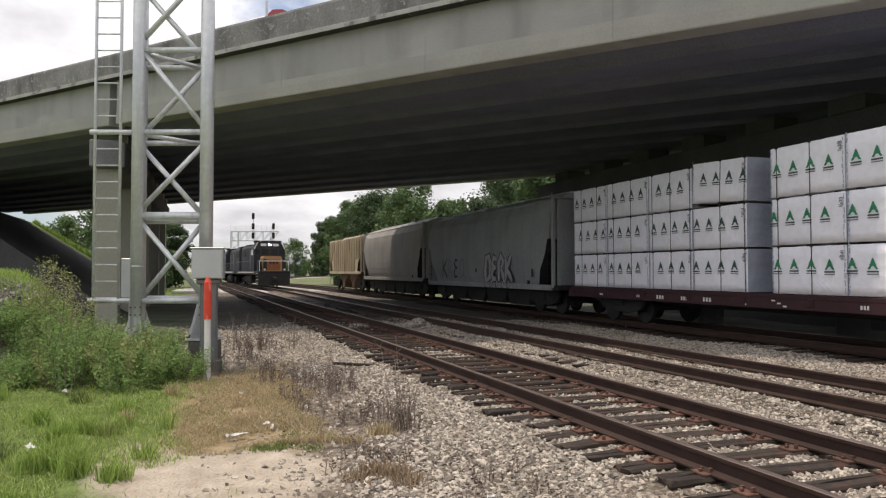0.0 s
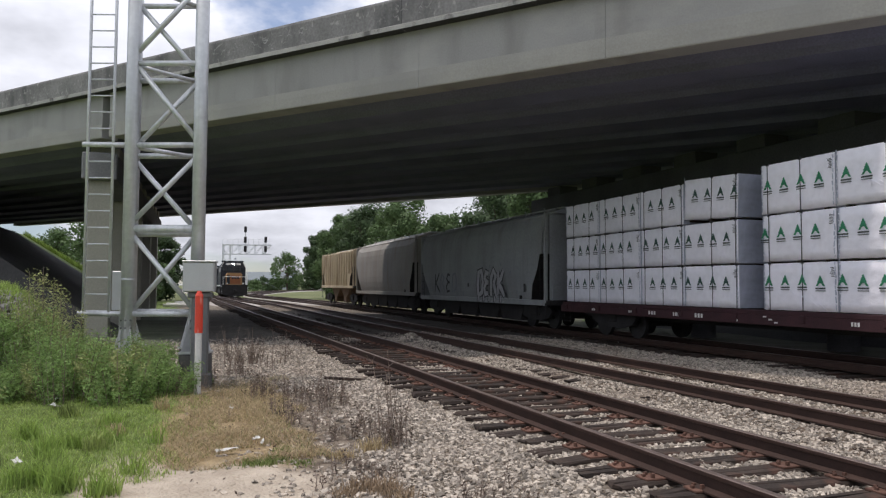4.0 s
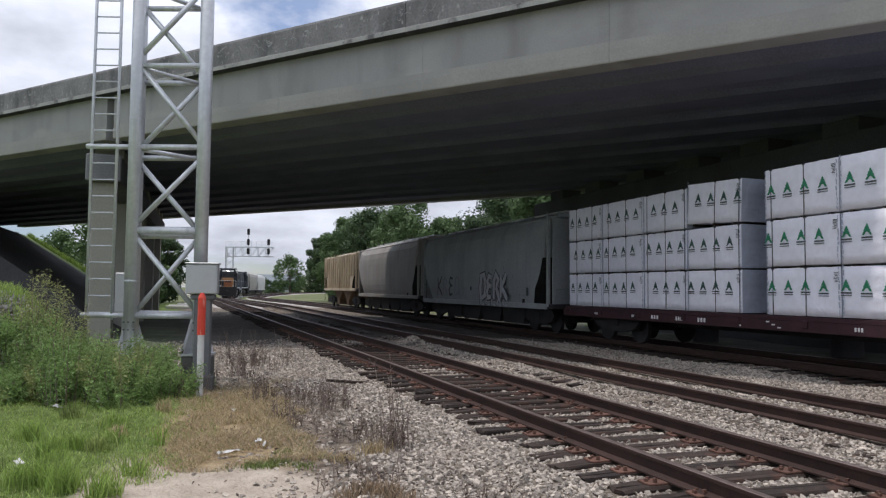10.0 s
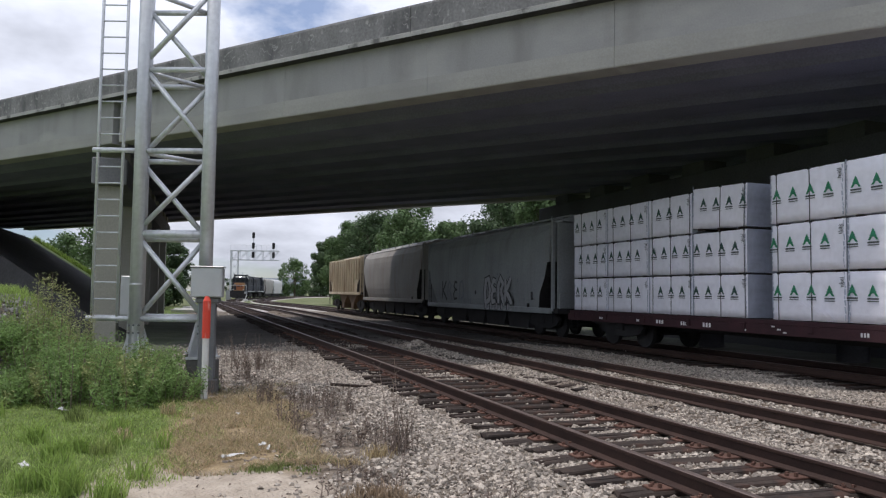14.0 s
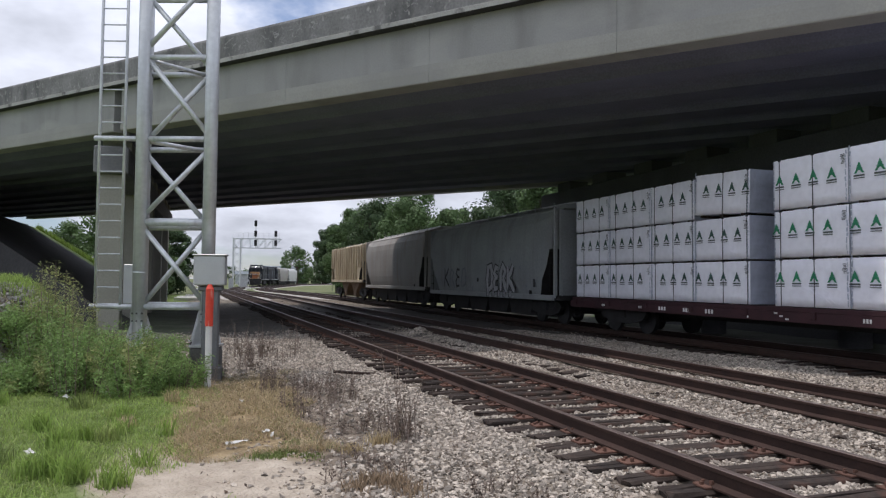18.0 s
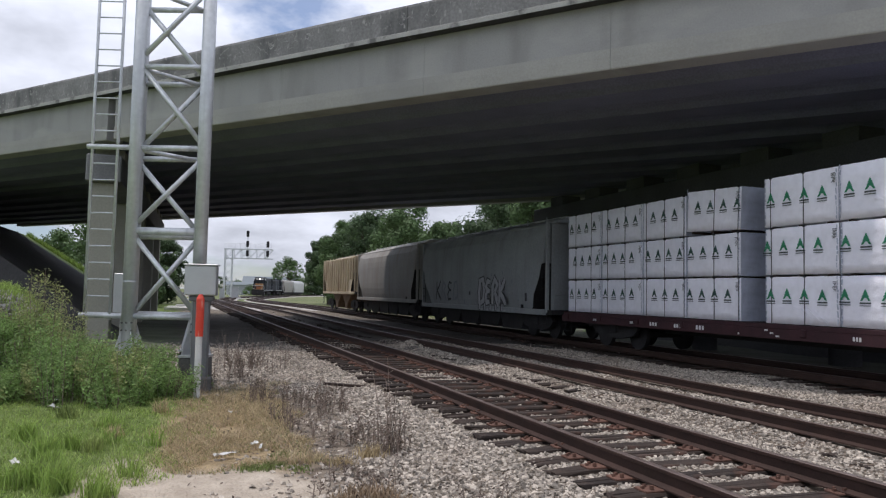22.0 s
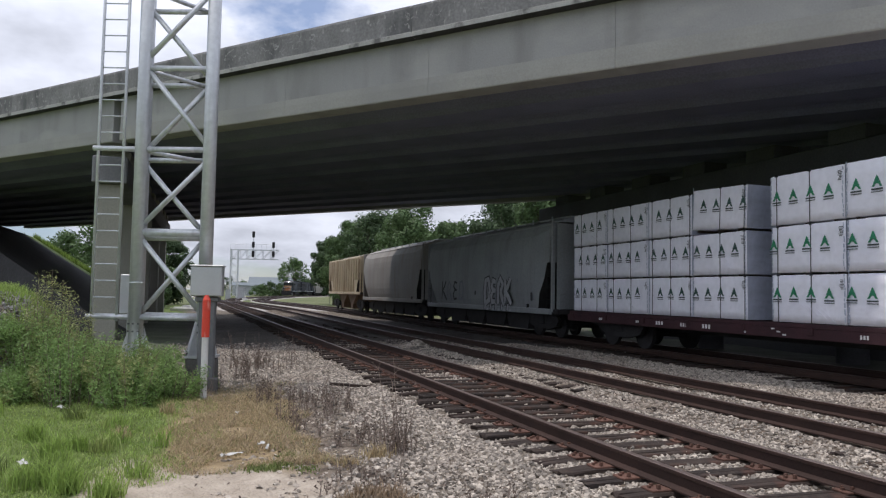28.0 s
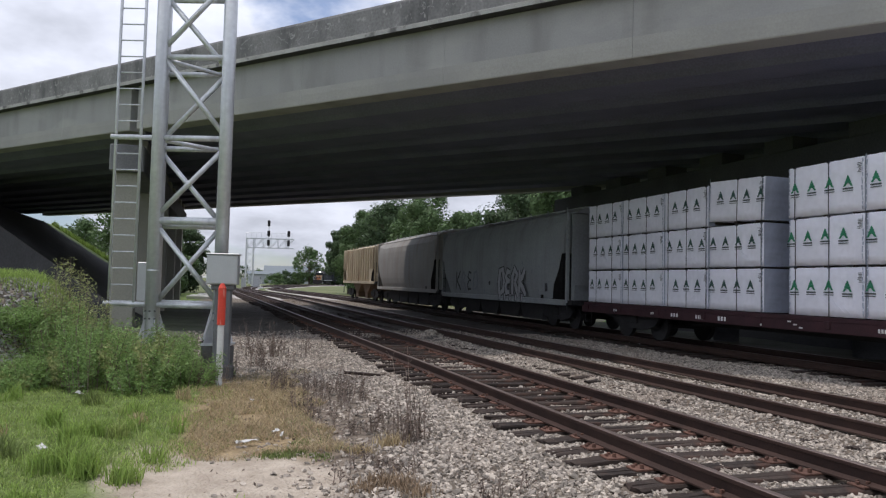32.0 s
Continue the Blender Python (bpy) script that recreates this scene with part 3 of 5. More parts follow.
S0, S1, WIDE = -66.0, 62.0, 21.2
along = lambda u, v, w: (w, u, v)
# fascia girders with their bottom flange, and the inner girders
SLOT = -23.35
FASCIA = [(0.0, 8.125), (0.0, 7.08), (-0.018, 6.9), (-0.018, 6.63), (-0.0, 6.6), (0.62, 6.6), (0.62, 6.82), (0.36, 6.98), (0.3, 7.02), (0.3, 8.062)]
INNER = [(-1.12, 8.06), (-1.12, 7.12), (-0.62, 6.76), (-0.56, 6.6), (0.56, 6.6), (0.62, 6.76), (1.12, 7.12), (1.12, 8.06)]
JOINTS = [-66.0, -40.2, -27.76, SLOT, -15.43, -10.44, -5.47, 3.0, 14.0, 26.0, 40.0, 62.0]
for a, b in zip(JOINTS, JOINTS[1:]):
    part("fascia_girder", prism(B(), FASCIA, a + (0.2 if a == SLOT else 0.004), b - (0.2 if b == SLOT else 0.004), along), CONCRETE, bridge, "pale concrete fascia girder")
part("fascia_girder", prism(B(), [(WIDE - u, v) for u, v in FASCIA], S0, S1, along), CONCRETE, bridge, "pale concrete fascia girder")
NG = 9
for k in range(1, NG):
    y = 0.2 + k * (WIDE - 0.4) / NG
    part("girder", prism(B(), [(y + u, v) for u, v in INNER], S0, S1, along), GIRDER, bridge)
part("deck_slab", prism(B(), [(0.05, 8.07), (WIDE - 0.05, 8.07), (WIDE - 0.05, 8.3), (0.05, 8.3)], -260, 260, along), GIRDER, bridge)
ledge = [(-0.3, 8.13), (-0.302, 8.145), (-0.302, 8.25), (-0.29, 8.26), (0.044, 8.26), (0.044, 8.13)]
near_par = [(-0.285, 8.262), (-0.29, 8.89), (-0.27, 8.96), (-0.06, 8.96), (-0.03, 8.89), (-0.03, 8.5), (0.04, 8.262)]
cuts = [-66 + 9.2 * k for k in range(15)]
for a, b in zip(cuts, cuts[1:]):
    part("parapet", prism(B(), near_par, a + 0.008, b - 0.008, along), PARAPET, bridge, "dark weather-stained concrete parapet")
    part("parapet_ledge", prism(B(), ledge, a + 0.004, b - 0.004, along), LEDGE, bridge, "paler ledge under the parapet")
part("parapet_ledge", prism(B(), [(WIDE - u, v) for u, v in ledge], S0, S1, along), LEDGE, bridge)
part("parapet", prism(B(), [(WIDE - u, v) for u, v in near_par], S0, S1, along), PARAPET, bridge, "dark weather-stained concrete parapet")


WORN_PAINT = material("worn pale paint on concrete", (0.34, 0.335, 0.33), 0.9, vary=(0.5, 1.15), scale=5, fine=30, bump=0.2)


def worn_marks(seed):
    """Broken, peeling shapes of old paint along the near parapet."""
    r = random.Random(seed)
    for s in (-17.6, -17.1, -16.6, -16.1, -15.75, -15.2, -14.8, -14.1, -10.9, -10.2, -8.6):
        for k in range(r.randint(3, 6)):
            bm = B()
            a = Vector((s + r.uniform(-.14, .14), 8.62 + r.uniform(-.14, .14)))
            turn = r.uniform(0, 6.28)
            pts = []
            for j in range(5):
                pts.append(a.copy())
                turn += r.uniform(-1.1, 1.1)
                a += Vector((math.cos(turn), math.sin(turn))) * r.uniform(.04, .1)
            w = r.uniform(.008, .026)
            ring = [[bm.verts.new((p.x, -0.2935, min(8.87, max(8.3, p.y + q * w)))) for q in (-1, 1)] for p in pts]
            for q0, q1 in zip(ring, ring[1:]):
                bm.faces.new((q0[0], q1[0], q1[1], q0[1]))
            part("worn_paint", bm, WORN_PAINT, bridge)


worn_marks(71)
# far pier concrete, darkened in colour for the shade it stands in
SHADE_PIER = material("shade-toned pier concrete", (0.105, 0.105, 0.115), 0.9, vary=(0.75, 1.2), scale=0.7, fine=20)


def repaint(ob, mat, where):
    """Gives the faces that where() picks another surface."""
    ob.data.materials.append(mat)
    for p in ob.data.polygons:
        if where(p):
            p.material_index = len(ob.data.materials) - 1


# downward ledge faces are painted dark to stand for the overhang's shade
for ob in list(bridge.children):
    if ob.name.startswith("fascia_girder"):
        repaint(ob, FLANGE, lambda p: p.center.z < 7.0 and abs(p.normal.y) > 0.5)
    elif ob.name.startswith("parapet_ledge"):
        repaint(ob, LEDGE_SHADE, lambda p: p.normal.z < -0.6)
# darker still, so the far columns sink into the painted shade
SHADE_COLUMN = material("shade-toned column concrete", (0.075, 0.075, 0.08), 0.95, vary=(0.7, 1.2), scale=0.7, fine=20)


# greyer than the beige columns: the cap's shade is put into its colour
CAP_GREY = material("shade-toned cap concrete", (0.2, 0.2, 0.205), 0.9, vary=(0.75, 1.15), scale=1.2, fine=20, bump=0.2)


def bent(x0, y0, x1, y1, cap_low, columns, radius, mat):
    """A row of round columns under a cap beam, in plan from one end to the other."""
    a, b = Vector((x0, y0, 0)), Vector((x1, y1, 0))
    d = (b - a).normalized()
    inv = bridge.matrix_world.inverted()
    turn = (inv.to_3x3() @ d)
    m = Matrix.Rotation(math.atan2(turn.y, turn.x), 4, "Z")
    mid = inv @ ((a + b) / 2)
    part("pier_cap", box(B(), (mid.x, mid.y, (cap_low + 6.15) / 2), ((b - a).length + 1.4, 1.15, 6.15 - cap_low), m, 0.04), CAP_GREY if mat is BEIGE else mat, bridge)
    for k in range(columns):
        p = inv @ (a + (b - a) * (k / (columns - 1)))
        if mat is BEIGE:
            part("pier_column", box(B(), (p.x, p.y, (cap_low - 0.6) / 2), (radius * 2, radius * 2, cap_low + 0.6), m, 0.03), mat, bridge, "square beige pier column")
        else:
            part("pier_column", tube(B(), (p.x, p.y, -0.6), (p.x, p.y, cap_low), radius, 24), SHADE_COLUMN, bridge, smooth=True)
    n = 9
    for k in range(n):
        p = inv @ (a + (b - a) * ((k + 0.5) / n))
        part("bearing_pedestal", box(B(), (p.x, p.y, 6.37), (1.3, 1.0, 0.44), m), mat, bridge)


bent(-2.5, 29.4, -1.5, 57.5, 5.2, 5, 0.38, BEIGE)
bent(18.7, 4.5, 18.7, 35.8, 5.2, 6, 0.45, SHADE_PIER)

# earth colour is darkened to carry the shade under the bridge
EARTH = material("bank earth and paving toned for shade", (0.055, 0.053, 0.055), 0.95, vary=(0.7, 1.2), scale=0.5, fine=9, bump=0.4)
TURF = material("mown slope grass", (0.16, 0.22, 0.07), 0.95, vary=(0.6, 1.3), scale=1.2, fine=30, bump=0.8, dist=0.05)


def fill(name, toe, top, back, label):
    """The approach bank: a slope under the bridge that falls off on both sides."""
    cols = [(toe, -0.45), (top, 6.0), (back, 6.0)]
    rows = [(1.6, 0), (2.6, 1), (20.0, 1), (22.6, 1), (36.0, 0)]
    vs = [(x, (n + 16 - 0.776 * x) / 0.631, z if full else -0.45) for n, full in rows for x, z in cols]
    fs, mi = [], []
    for j in range(len(rows) - 1):
        for i in range(2):
            q = (j * 3 + i, j * 3 + i + 1, (j + 1) * 3 + i + 1, (j + 1) * 3 + i)
            fs.append(q if toe < top else q[::-1])
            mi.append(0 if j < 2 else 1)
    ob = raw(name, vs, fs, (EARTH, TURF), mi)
    tagged(ob, label, "embankment", kind="structure")


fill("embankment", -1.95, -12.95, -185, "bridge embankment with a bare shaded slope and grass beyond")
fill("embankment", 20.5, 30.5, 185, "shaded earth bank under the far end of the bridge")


def slope_grass(count, seed):
    """Long grass on the sunlit side of the near bank, thickest along its edge."""
    r = random.Random(seed)
    vs, fs = [], []
    for _ in range(count):
        x = r.uniform(-12.8, -3.0)
        k = r.uniform(0, 1) ** 2
        n = 22.4 + 5.0 * k
        z = (-0.45 + 6.45 * (-1.95 - x) / 11.0) * (1 - max(0.0, n - 22.6) / 13.4) - 0.04
        p = Vector((x, (n + 16 - 0.776 * x) / 0.631, z))
        h = r.uniform(.2, .62)
        w = Vector((r.uniform(-1, 1), r.uniform(-1, 1), 0)).normalized() * .045
        t = p + Vector((r.gauss(0, .1), r.gauss(0, .1), h))
        i = len(vs)
        vs += [tuple(p - w), tuple(p + w), tuple(t)]
        fs.append((i, i + 1, i + 2))
    tagged(raw("slope_grass", vs, fs, BLADE), "long green grass on the sunlit bank", "grass", kind="stuff")


slope_grass(9000, 61)
# ---- standing freight cars ----


def truck_frame(car, y, name="bogie"):
    """A two-axle bogie at y along its car: side frames, bolster, wheels and axles."""
    bg = part(name, box(B(), (0, y, 0.62), (2.3, 0.4, 0.32), bevel=0.03), UNDER, car)
    for sx in (-1.03, 1.03):
        bm = prism(B(), [(-1.25, 0.62), (-1.1, 0.78), (-0.35, 0.92), (0.35, 0.92), (1.1, 0.78), (1.25, 0.62), (1.05, 0.42), (0.5, 0.3), (-0.5, 0.3), (-1.05, 0.42)], sx - 0.06, sx + 0.06, lambda u, v, w: (w, y + u, v))
        part("side_frame", bm, UNDER, bg)
    for ay in (-0.88, 0.88):
        bm = tube(B(), (-0.9, y + ay, 0.44), (0.9, y + ay, 0.44), 0.08, 10)
        for sx in (-0.76, 0.76):
            tube(bm, (sx - 0.06, y + ay, 0.44), (sx + 0.06, y + ay, 0.44), 0.44, 24)
        part("wheelset", bm, UNDER, bg)
    return bg


def lumber_pack(length, h, far_side, seed, straps, logo0, thick):
    """A wrapped pack of boards, its print and its straps; the long side faces -x, origin at one lower end of that side."""
    r = random.Random(seed)
    w = 1.17
    top = empty("lumber_pack", label="lumber pack in white wrap with green tree prints and straps", category="lumber pack", group="lumber packs on the flat car")
    bm = B()
    n = 26
    prof = [(0, .015), (0, .2), (0, .4), (0, .6), (0, .8), (0, h - .012), (.012, h), (w - .012, h), (w, h - .012), (w, .015)]
    k = len(prof)
    rows = []
    for i in range(n + 1):
        y = length * i / n
        e = 0.012 if i in (0, n) else 0
        fold = lambda v: 0.007 * noise.noise(Vector((y * 3.1 + seed * 7.7, v * 4.3, seed * 1.3))) + 0.006 * noise.noise(Vector(((y + v) * 7.0, (y - v) * 2.0, seed * 2.1)))
        rows.append([bm.verts.new((u + (fold(v) if 0 < i < n else e), y, v + r.uniform(-.004, .004))) for u, v in prof])
    for a, b in zip(rows, rows[1:]):
        for j in range(k):
            bm.faces.new((a[j], b[j], b[(j + 1) % k], a[(j + 1) % k]))
    f0 = bm.faces.new(rows[0])
    f1 = bm.faces.new(rows[-1][::-1])
    f0.material_index = f1.material_index = 1
    bmesh.ops.recalc_face_normals(bm, faces=bm.faces[:])
    for f in bm.faces:
        f.smooth = all(v.co.x < 0.025 for v in f.verts)
    part("wrap", bm, (WHITE_WRAP, GREY_WRAP), top, "creased white plastic wrap")
    for y in straps:
        bm = B()
        box(bm, (-0.014, y, h / 2), (0.006, 0.018, h))
        box(bm, (w / 2, y, h + 0.01), (w, 0.018, 0.006))
        box(bm, (-0.012, y, h - 0.0), (0.03, 0.06, 0.045))
        part("strap", bm, STRAP, top)
    for e in (0.035, length - 0.035):
        bm = B()
        z = 0.04
        while z < h - 0.05:
            d = r.uniform(.05, .16)
            box(bm, (-0.012, e + r.uniform(-.012, .012), z + d / 2), (0.008, r.uniform(.008, .03), d * .8), pose(0, 0, 0, r.uniform(-9, 9), 0, 0))
            z += d
        part("wrap_fold", bm, GREY_WRAP, top, "crumpled fold of the wrap")
    for k in range(r.choice((0, 0, 1)) if far_side == 0 and length < 3 else 0):
        y0, z0, a = r.uniform(.3, length - .8), r.uniform(.12, .5), r.choice((-38, -32, 30, 40))
        for j in range(r.randint(3, 6)):
            bm = box(B(), (-0.0145, y0 + .09 * j, z0 + .03 * j), (0.006, r.uniform(.18, .6), r.uniform(.006, .014)), pose(0, 0, 0, a + r.uniform(-6, 6), 0, 0), 0.002)
            part("wrap_crease", bm, WHITE_WRAP, top, "sharp diagonal crease in the wrap")
    if far_side == 0 and seed % 5 == 0:
        for j in range(5):
            bm = box(B(), (-0.015, .45 + .2 * j, .2 + .05 * j), (0.008, .5 - .05 * j, .01), pose(0, 0, 0, 40 - 3 * j, 0, 0), 0.002)
            part("wrap_crease", bm, WHITE_WRAP, top, "sharp diagonal crease in the wrap")
    if far_side == 0:
        bm = B()
        for j in range(7):
            box(bm, (-0.0145, 0.1 + r.uniform(-.02, .02), h - .12 - .03 * j), (0.005, r.uniform(.05, .12), .012), pose(0, 0, 0, r.uniform(-8, 8), 0, 0))
        tagged(part("printed_label", bm, INK_DARK, top, "small dark print near the end"), kind="stuff")
    y, k = logo0, 0
    while y < length - 0.08:
        if y > 0.1:
            bm = B()
            z0 = 0.545 + r.uniform(-.012, .012)
            side = lambda u, v, q: (q, u, v)
            half = [(.0, .225), (.028, .185), (.02, .18), (.056, .135), (.04, .13), (.082, .082), (.062, .078), (.118, .0), (.068, .0), (.03, .052), (.0, .066)]
            prism(bm, [(y + u, z0 + v) for u, v in half] + [(y - u, z0 + v) for u, v in half[-2:0:-1]], -0.0192, -0.013, side)
            part("tree_print", bm, INK_DEEP if thick else INK_GREEN, top)
            bm = B()
            box(bm, (-0.016, y, z0 - 0.045), (0.006, 0.25, 0.03))
            box(bm, (-0.016, y, z0 - 0.095), (0.006, 0.25, 0.016))
            part("print_bar", bm, INK_DARK, top)
        y += 0.468
        k += 1
    return top


def flat_car():
    car = empty("flat_car", pose(13.8, 0, 0), label="oxide red flat car loaded with wrapped lumber packs", category="freight car")
    part("deck", box(B(), (0, 11.2, 0.97), (2.8, 22.8, 0.1), bevel=0.01), CAR_RED, car)
    bm = prism(B(), [(-0.3, 0.92), (-0.3, 0.7), (22.7, 0.7), (22.7, 0.92)], -1.405, -1.32, lambda u, v, w: (w, u, v))
    part("side_sill", bm, CAR_RED, car, "oxide red side sill with white stencils")
    bm = prism(B(), [(-0.3, 0.92), (-0.3, 0.66), (22.7, 0.66), (22.7, 0.92)], 1.32, 1.405, lambda u, v, w: (w, u, v))
    part("side_sill", bm, CAR_RED, car)
    part("center_sill", box(B(), (0, 11.2, 0.72), (0.5, 23.4, 0.4)), UNDER, car)
    # stencils on the sill
    for y, w, h in ((20.6, .2, .08), (18.6, .16, .08), (17.55, .36, .12), (16.5, .3, .12), (15.6, .34, .13), (14.3, .2, .06), (13.2, .5, .04), (11.0, .22, .1), (10.2, .4, .05)):
        for k in range(3):
            part("stencil", box(B(), (-1.4075, y + (k - 1) * w / 3, 0.82 + (0 if h > .06 else 0.06 * (k - 1))), (0.005, w / 3 * 0.6, h * .8)), WHITE_MARK, car)
    for y in range(0, 23, 2):
        part("stake_pocket", box(B(), (-1.425, 0.3 + y, 0.86), (0.05, 0.14, 0.16), bevel=0.01), CAR_RED, car)
    truck_frame(car, 2.3)
    truck_frame(car, 20.0)
    bm = B()
    tube(bm, (-1.38, 22.5, 0.95), (-1.38, 22.5, 0.35), 0.015, 6)
    tube(bm, (-1.38, 22.1, 0.95), (-1.38, 22.1, 0.35), 0.015, 6)
    tube(bm, (-1.38, 22.1, 0.38), (-1.38, 22.5, 0.38), 0.015, 6)
    part("stirrup_step", bm, UNDER, car)
    return car


flat_car()
# packs along the car: start, length, straps, and the first print of each tier
COLUMNS = [(20.29, 2.06, (0.57, 1.54), (.40, .19, .41)), (18.11, 2.15, (0.85, 1.79), (.52, .51, .33)), (16.19, 1.89, (0.06, 0.88, 1.70), (.41, .23, .45)), (14.2, 1.96, (0.06, 0.9), (.42, .37, .11)),
           (11.43, 1.99, (0.87, 1.79), (.41, .5, .38)), (9.4, 2.0, (0.85,), (.49, .46, .34)), (4.9, 4.4, (0.9, 2.0, 3.4), (.1, .2, .3)), (0.4, 4.4, (0.9, 2.0, 3.4), (.1, .2, .3))]
n = 0
for col, (y0, length, straps, first) in enumerate(COLUMNS):
    for tier in range(3):
        for side in (0, 1):
            n += 1
            if side and y0 < 9:
                continue
            # one top pack lies askew on a bearer, its far end raised
            tilt = 2.3 if col == 3 and tier == 2 else 0.0
            lift = tilt * 0.009
            dz = 1.025 + 1.062 * tier + lift
            h = 1.03 if tier < 2 or tilt else 1.05 if col < 3 else 1.1
            pk = lumber_pack(length, h, side, n, [s + 0.02 * ((tier * 7 + n) % 3 - 1) for s in straps], first[tier], y0 > 14)
            if side:
                pk.matrix_world = pose(15.19, y0 + length, dz, 0, 0, 180)
            else:
                pk.matrix_world = pose(12.4 + 0.015 * ((n * 5) % 3), y0 + 0.02 * ((n * 3) % 3 - 1) * (tier == 1), dz, tilt, 0.0, 0.25 * ((n * 7) % 3 - 1))
                for k in range(3):
                    part("bearer", box(B(), (0.6, 0.25 + k * (length - 0.5) / 2, -0.015 - lift / 2), (1.15, 0.09, 0.04 + lift)), TIE, pk)


def hopper_car(name, label, y0, length, sill, eave, ridge, paint, curved, ribs, slope, half=1.52):
    """A covered hopper: body with rounded or flat sides, sloping ends, roof, bays, bogies, ladders."""
    car = empty(name, pose(13.8, y0, 0), label=label, category="freight car", group="standing hopper cars")
    mid = length / 2

    def wide(z):
        if not curved:
            return half - 0.06
        t = (z - (sill + eave) / 2) / (eave - sill) * 2
        return half - 0.16 * t * t * abs(t) - (0.1 if t > 0.95 else 0)

    # rings along the car; near the ends the lower edge rises and leaves a notch over the bogie
    notch = sill + 0.56 * (eave - sill)
    ys = [0.6, 0.75, 0.95, 1.15, 1.4, 1.65, 1.85]
    ys = ys + [length - y for y in ys[::-1]]
    lows = [notch, notch - 0.02, notch - 0.5 * slope * .5, notch - 0.75 * slope * .5, notch - 1.0 * slope * .5, sill + 0.12, sill]
    lows = [max(sill, z) for z in lows]
    lows = lows + lows[::-1]
    bm = B()
    rings = []
    for y, low in zip(ys, lows):
        zs = [low + (eave - low) * k / 9 for k in range(10)]
        left = [(-wide(z), z) for z in zs] + [(-half + .42, eave + (ridge - eave) * .45), (-.6, ridge)]
        rings.append([bm.verts.new((u, y, v)) for u, v in left + [(-u, v) for u, v in left[::-1]]])
    k = len(rings[0])
    for a, b in zip(rings, rings[1:]):
        for j in range(k):
            f = bm.faces.new((a[j], b[j], b[(j + 1) % k], a[(j + 1) % k]))
            # lower faces turn near black to paint the shade in the end notches
            f.material_index = 1 if j == k - 1 else 0
    bm.faces.new(rings[0][::-1])
    bm.faces.new(rings[-1])
    bmesh.ops.recalc_face_normals(bm, faces=bm.faces[:])
    part("body", bm, (paint, UNDER), car)
    for ye in (0.3, length - 0.3):
        part("end_sheet", box(B(), (0, ye, (sill + eave) / 2 + .05), (2 * half - .34, 0.05, eave - sill - .05)), paint, car)
    part("roof_walk", box(B(), (0, length / 2, ridge + 0.09), (0.75, length - 2.2, 0.05)), GALV, car)
    for ye in (0.4, length - 0.4):
        part("end_canopy", box(B(), (0, ye, eave + .08), (2 * half - .5, 0.7, 0.07), bevel=0.01), paint, car)
    for k in range(9):
        y = 1.2 + k * (length - 2.4) / 8
        part("roof_bracket", box(B(), (-half + .42, y, ridge - .06), (0.03, 0.03, 0.2)), paint, car)
    for k in range(6):
        part("roof_hatch", box(B(), (0, 2 + k * (length - 4) / 5, ridge + 0.03), (1.0, 1.1, 0.09), bevel=0.03), paint, car)
    for sx in (-1, 1):
        part("side_sill", box(B(), (sx * (half - 0.05), length / 2, sill - 0.02), (0.1, length - 1.0, 0.2), bevel=0.015), paint, car)
        if ribs:
            for k in range(ribs):
                y = 0.8 + k * (length - 1.6) / (ribs - 1)
                low = 0.0 if 1.9 < y < length - 1.9 else 0.9
                part("rib", box(B(), (sx * (half - .0), y, (sill + low + eave) / 2 + .02), (0.12, 0.12, eave - sill - low - .1), bevel=0.02), paint, car)
        for ye in (0.45, length - 0.45):
            part("corner_post", box(B(), (sx * (half - .08), ye, (sill + eave) / 2 + 0.02), (0.1, 0.12, eave - sill + .1)), paint, car)
            bm = B()
            for yy in (ye - 0.02, ye + (0.42 if ye < mid else -0.42)):
                tube(bm, (sx * (half - .06), yy, 0.5), (sx * (half - .06), yy, notch), 0.014, 5)
            for k in range(6):
                z = 0.55 + k * (notch - 0.65) / 5
                tube(bm, (sx * (half - .06), ye - 0.02, z), (sx * (half - .06), ye + (0.42 if ye < mid else -0.42), z), 0.012, 5)
            part("ladder", bm, UNDER, car)
    for sx in (-1, 1):
        part("roof_edge", box(B(), (sx * (half - .3), length / 2, eave + .03), (0.09, length - 1.3, 0.07), bevel=0.01), paint, car)
        if curved:
            for k in range(1, 7):
                y = 1.9 + k * (length - 3.8) / 7
                bm = B()
                for j in range(8):
                    z0, z1 = sill + .15 + j * (eave - sill - .35) / 8, sill + .15 + (j + 1) * (eave - sill - .35) / 8
                    vs = [bm.verts.new((sx * (wide(z) + .006), yy, z)) for z, yy in ((z0, y - .012), (z0, y + .012), (z1, y + .012), (z1, y - .012))]
                    bm.faces.new(vs if sx > 0 else vs[::-1])
                part("weld_seam", bm, paint, car)
        part("placard", box(B(), (sx * (half - .1), 2.5, sill + .12), (0.02, 0.2, 0.2), bevel=0.004), UNDER if sx < 0 else paint, car)
    part("brake_reservoir", tube(B(), (-0.5, 1.0, sill + .35), (0.5, 1.0, sill + .35), 0.2, 14), UNDER, car)
    part("brake_wheel", tube(B(), (0.6, 0.2, sill + .95), (0.6, 0.14, sill + .95), 0.28, 18), UNDER, car)
    for ye, q in ((0.5, 1), (length - 0.5, -1)):
        bm = box(B(), (0, ye, sill - .02), (2.9, 0.9, 0.16))
        part("end_platform", bm, UNDER, car)
        bm = B()
        for x in (-1.35, 1.35):
            tube(bm, (x, ye - q * .4, sill), (x, ye - q * .4, sill + .6), 0.018, 6)
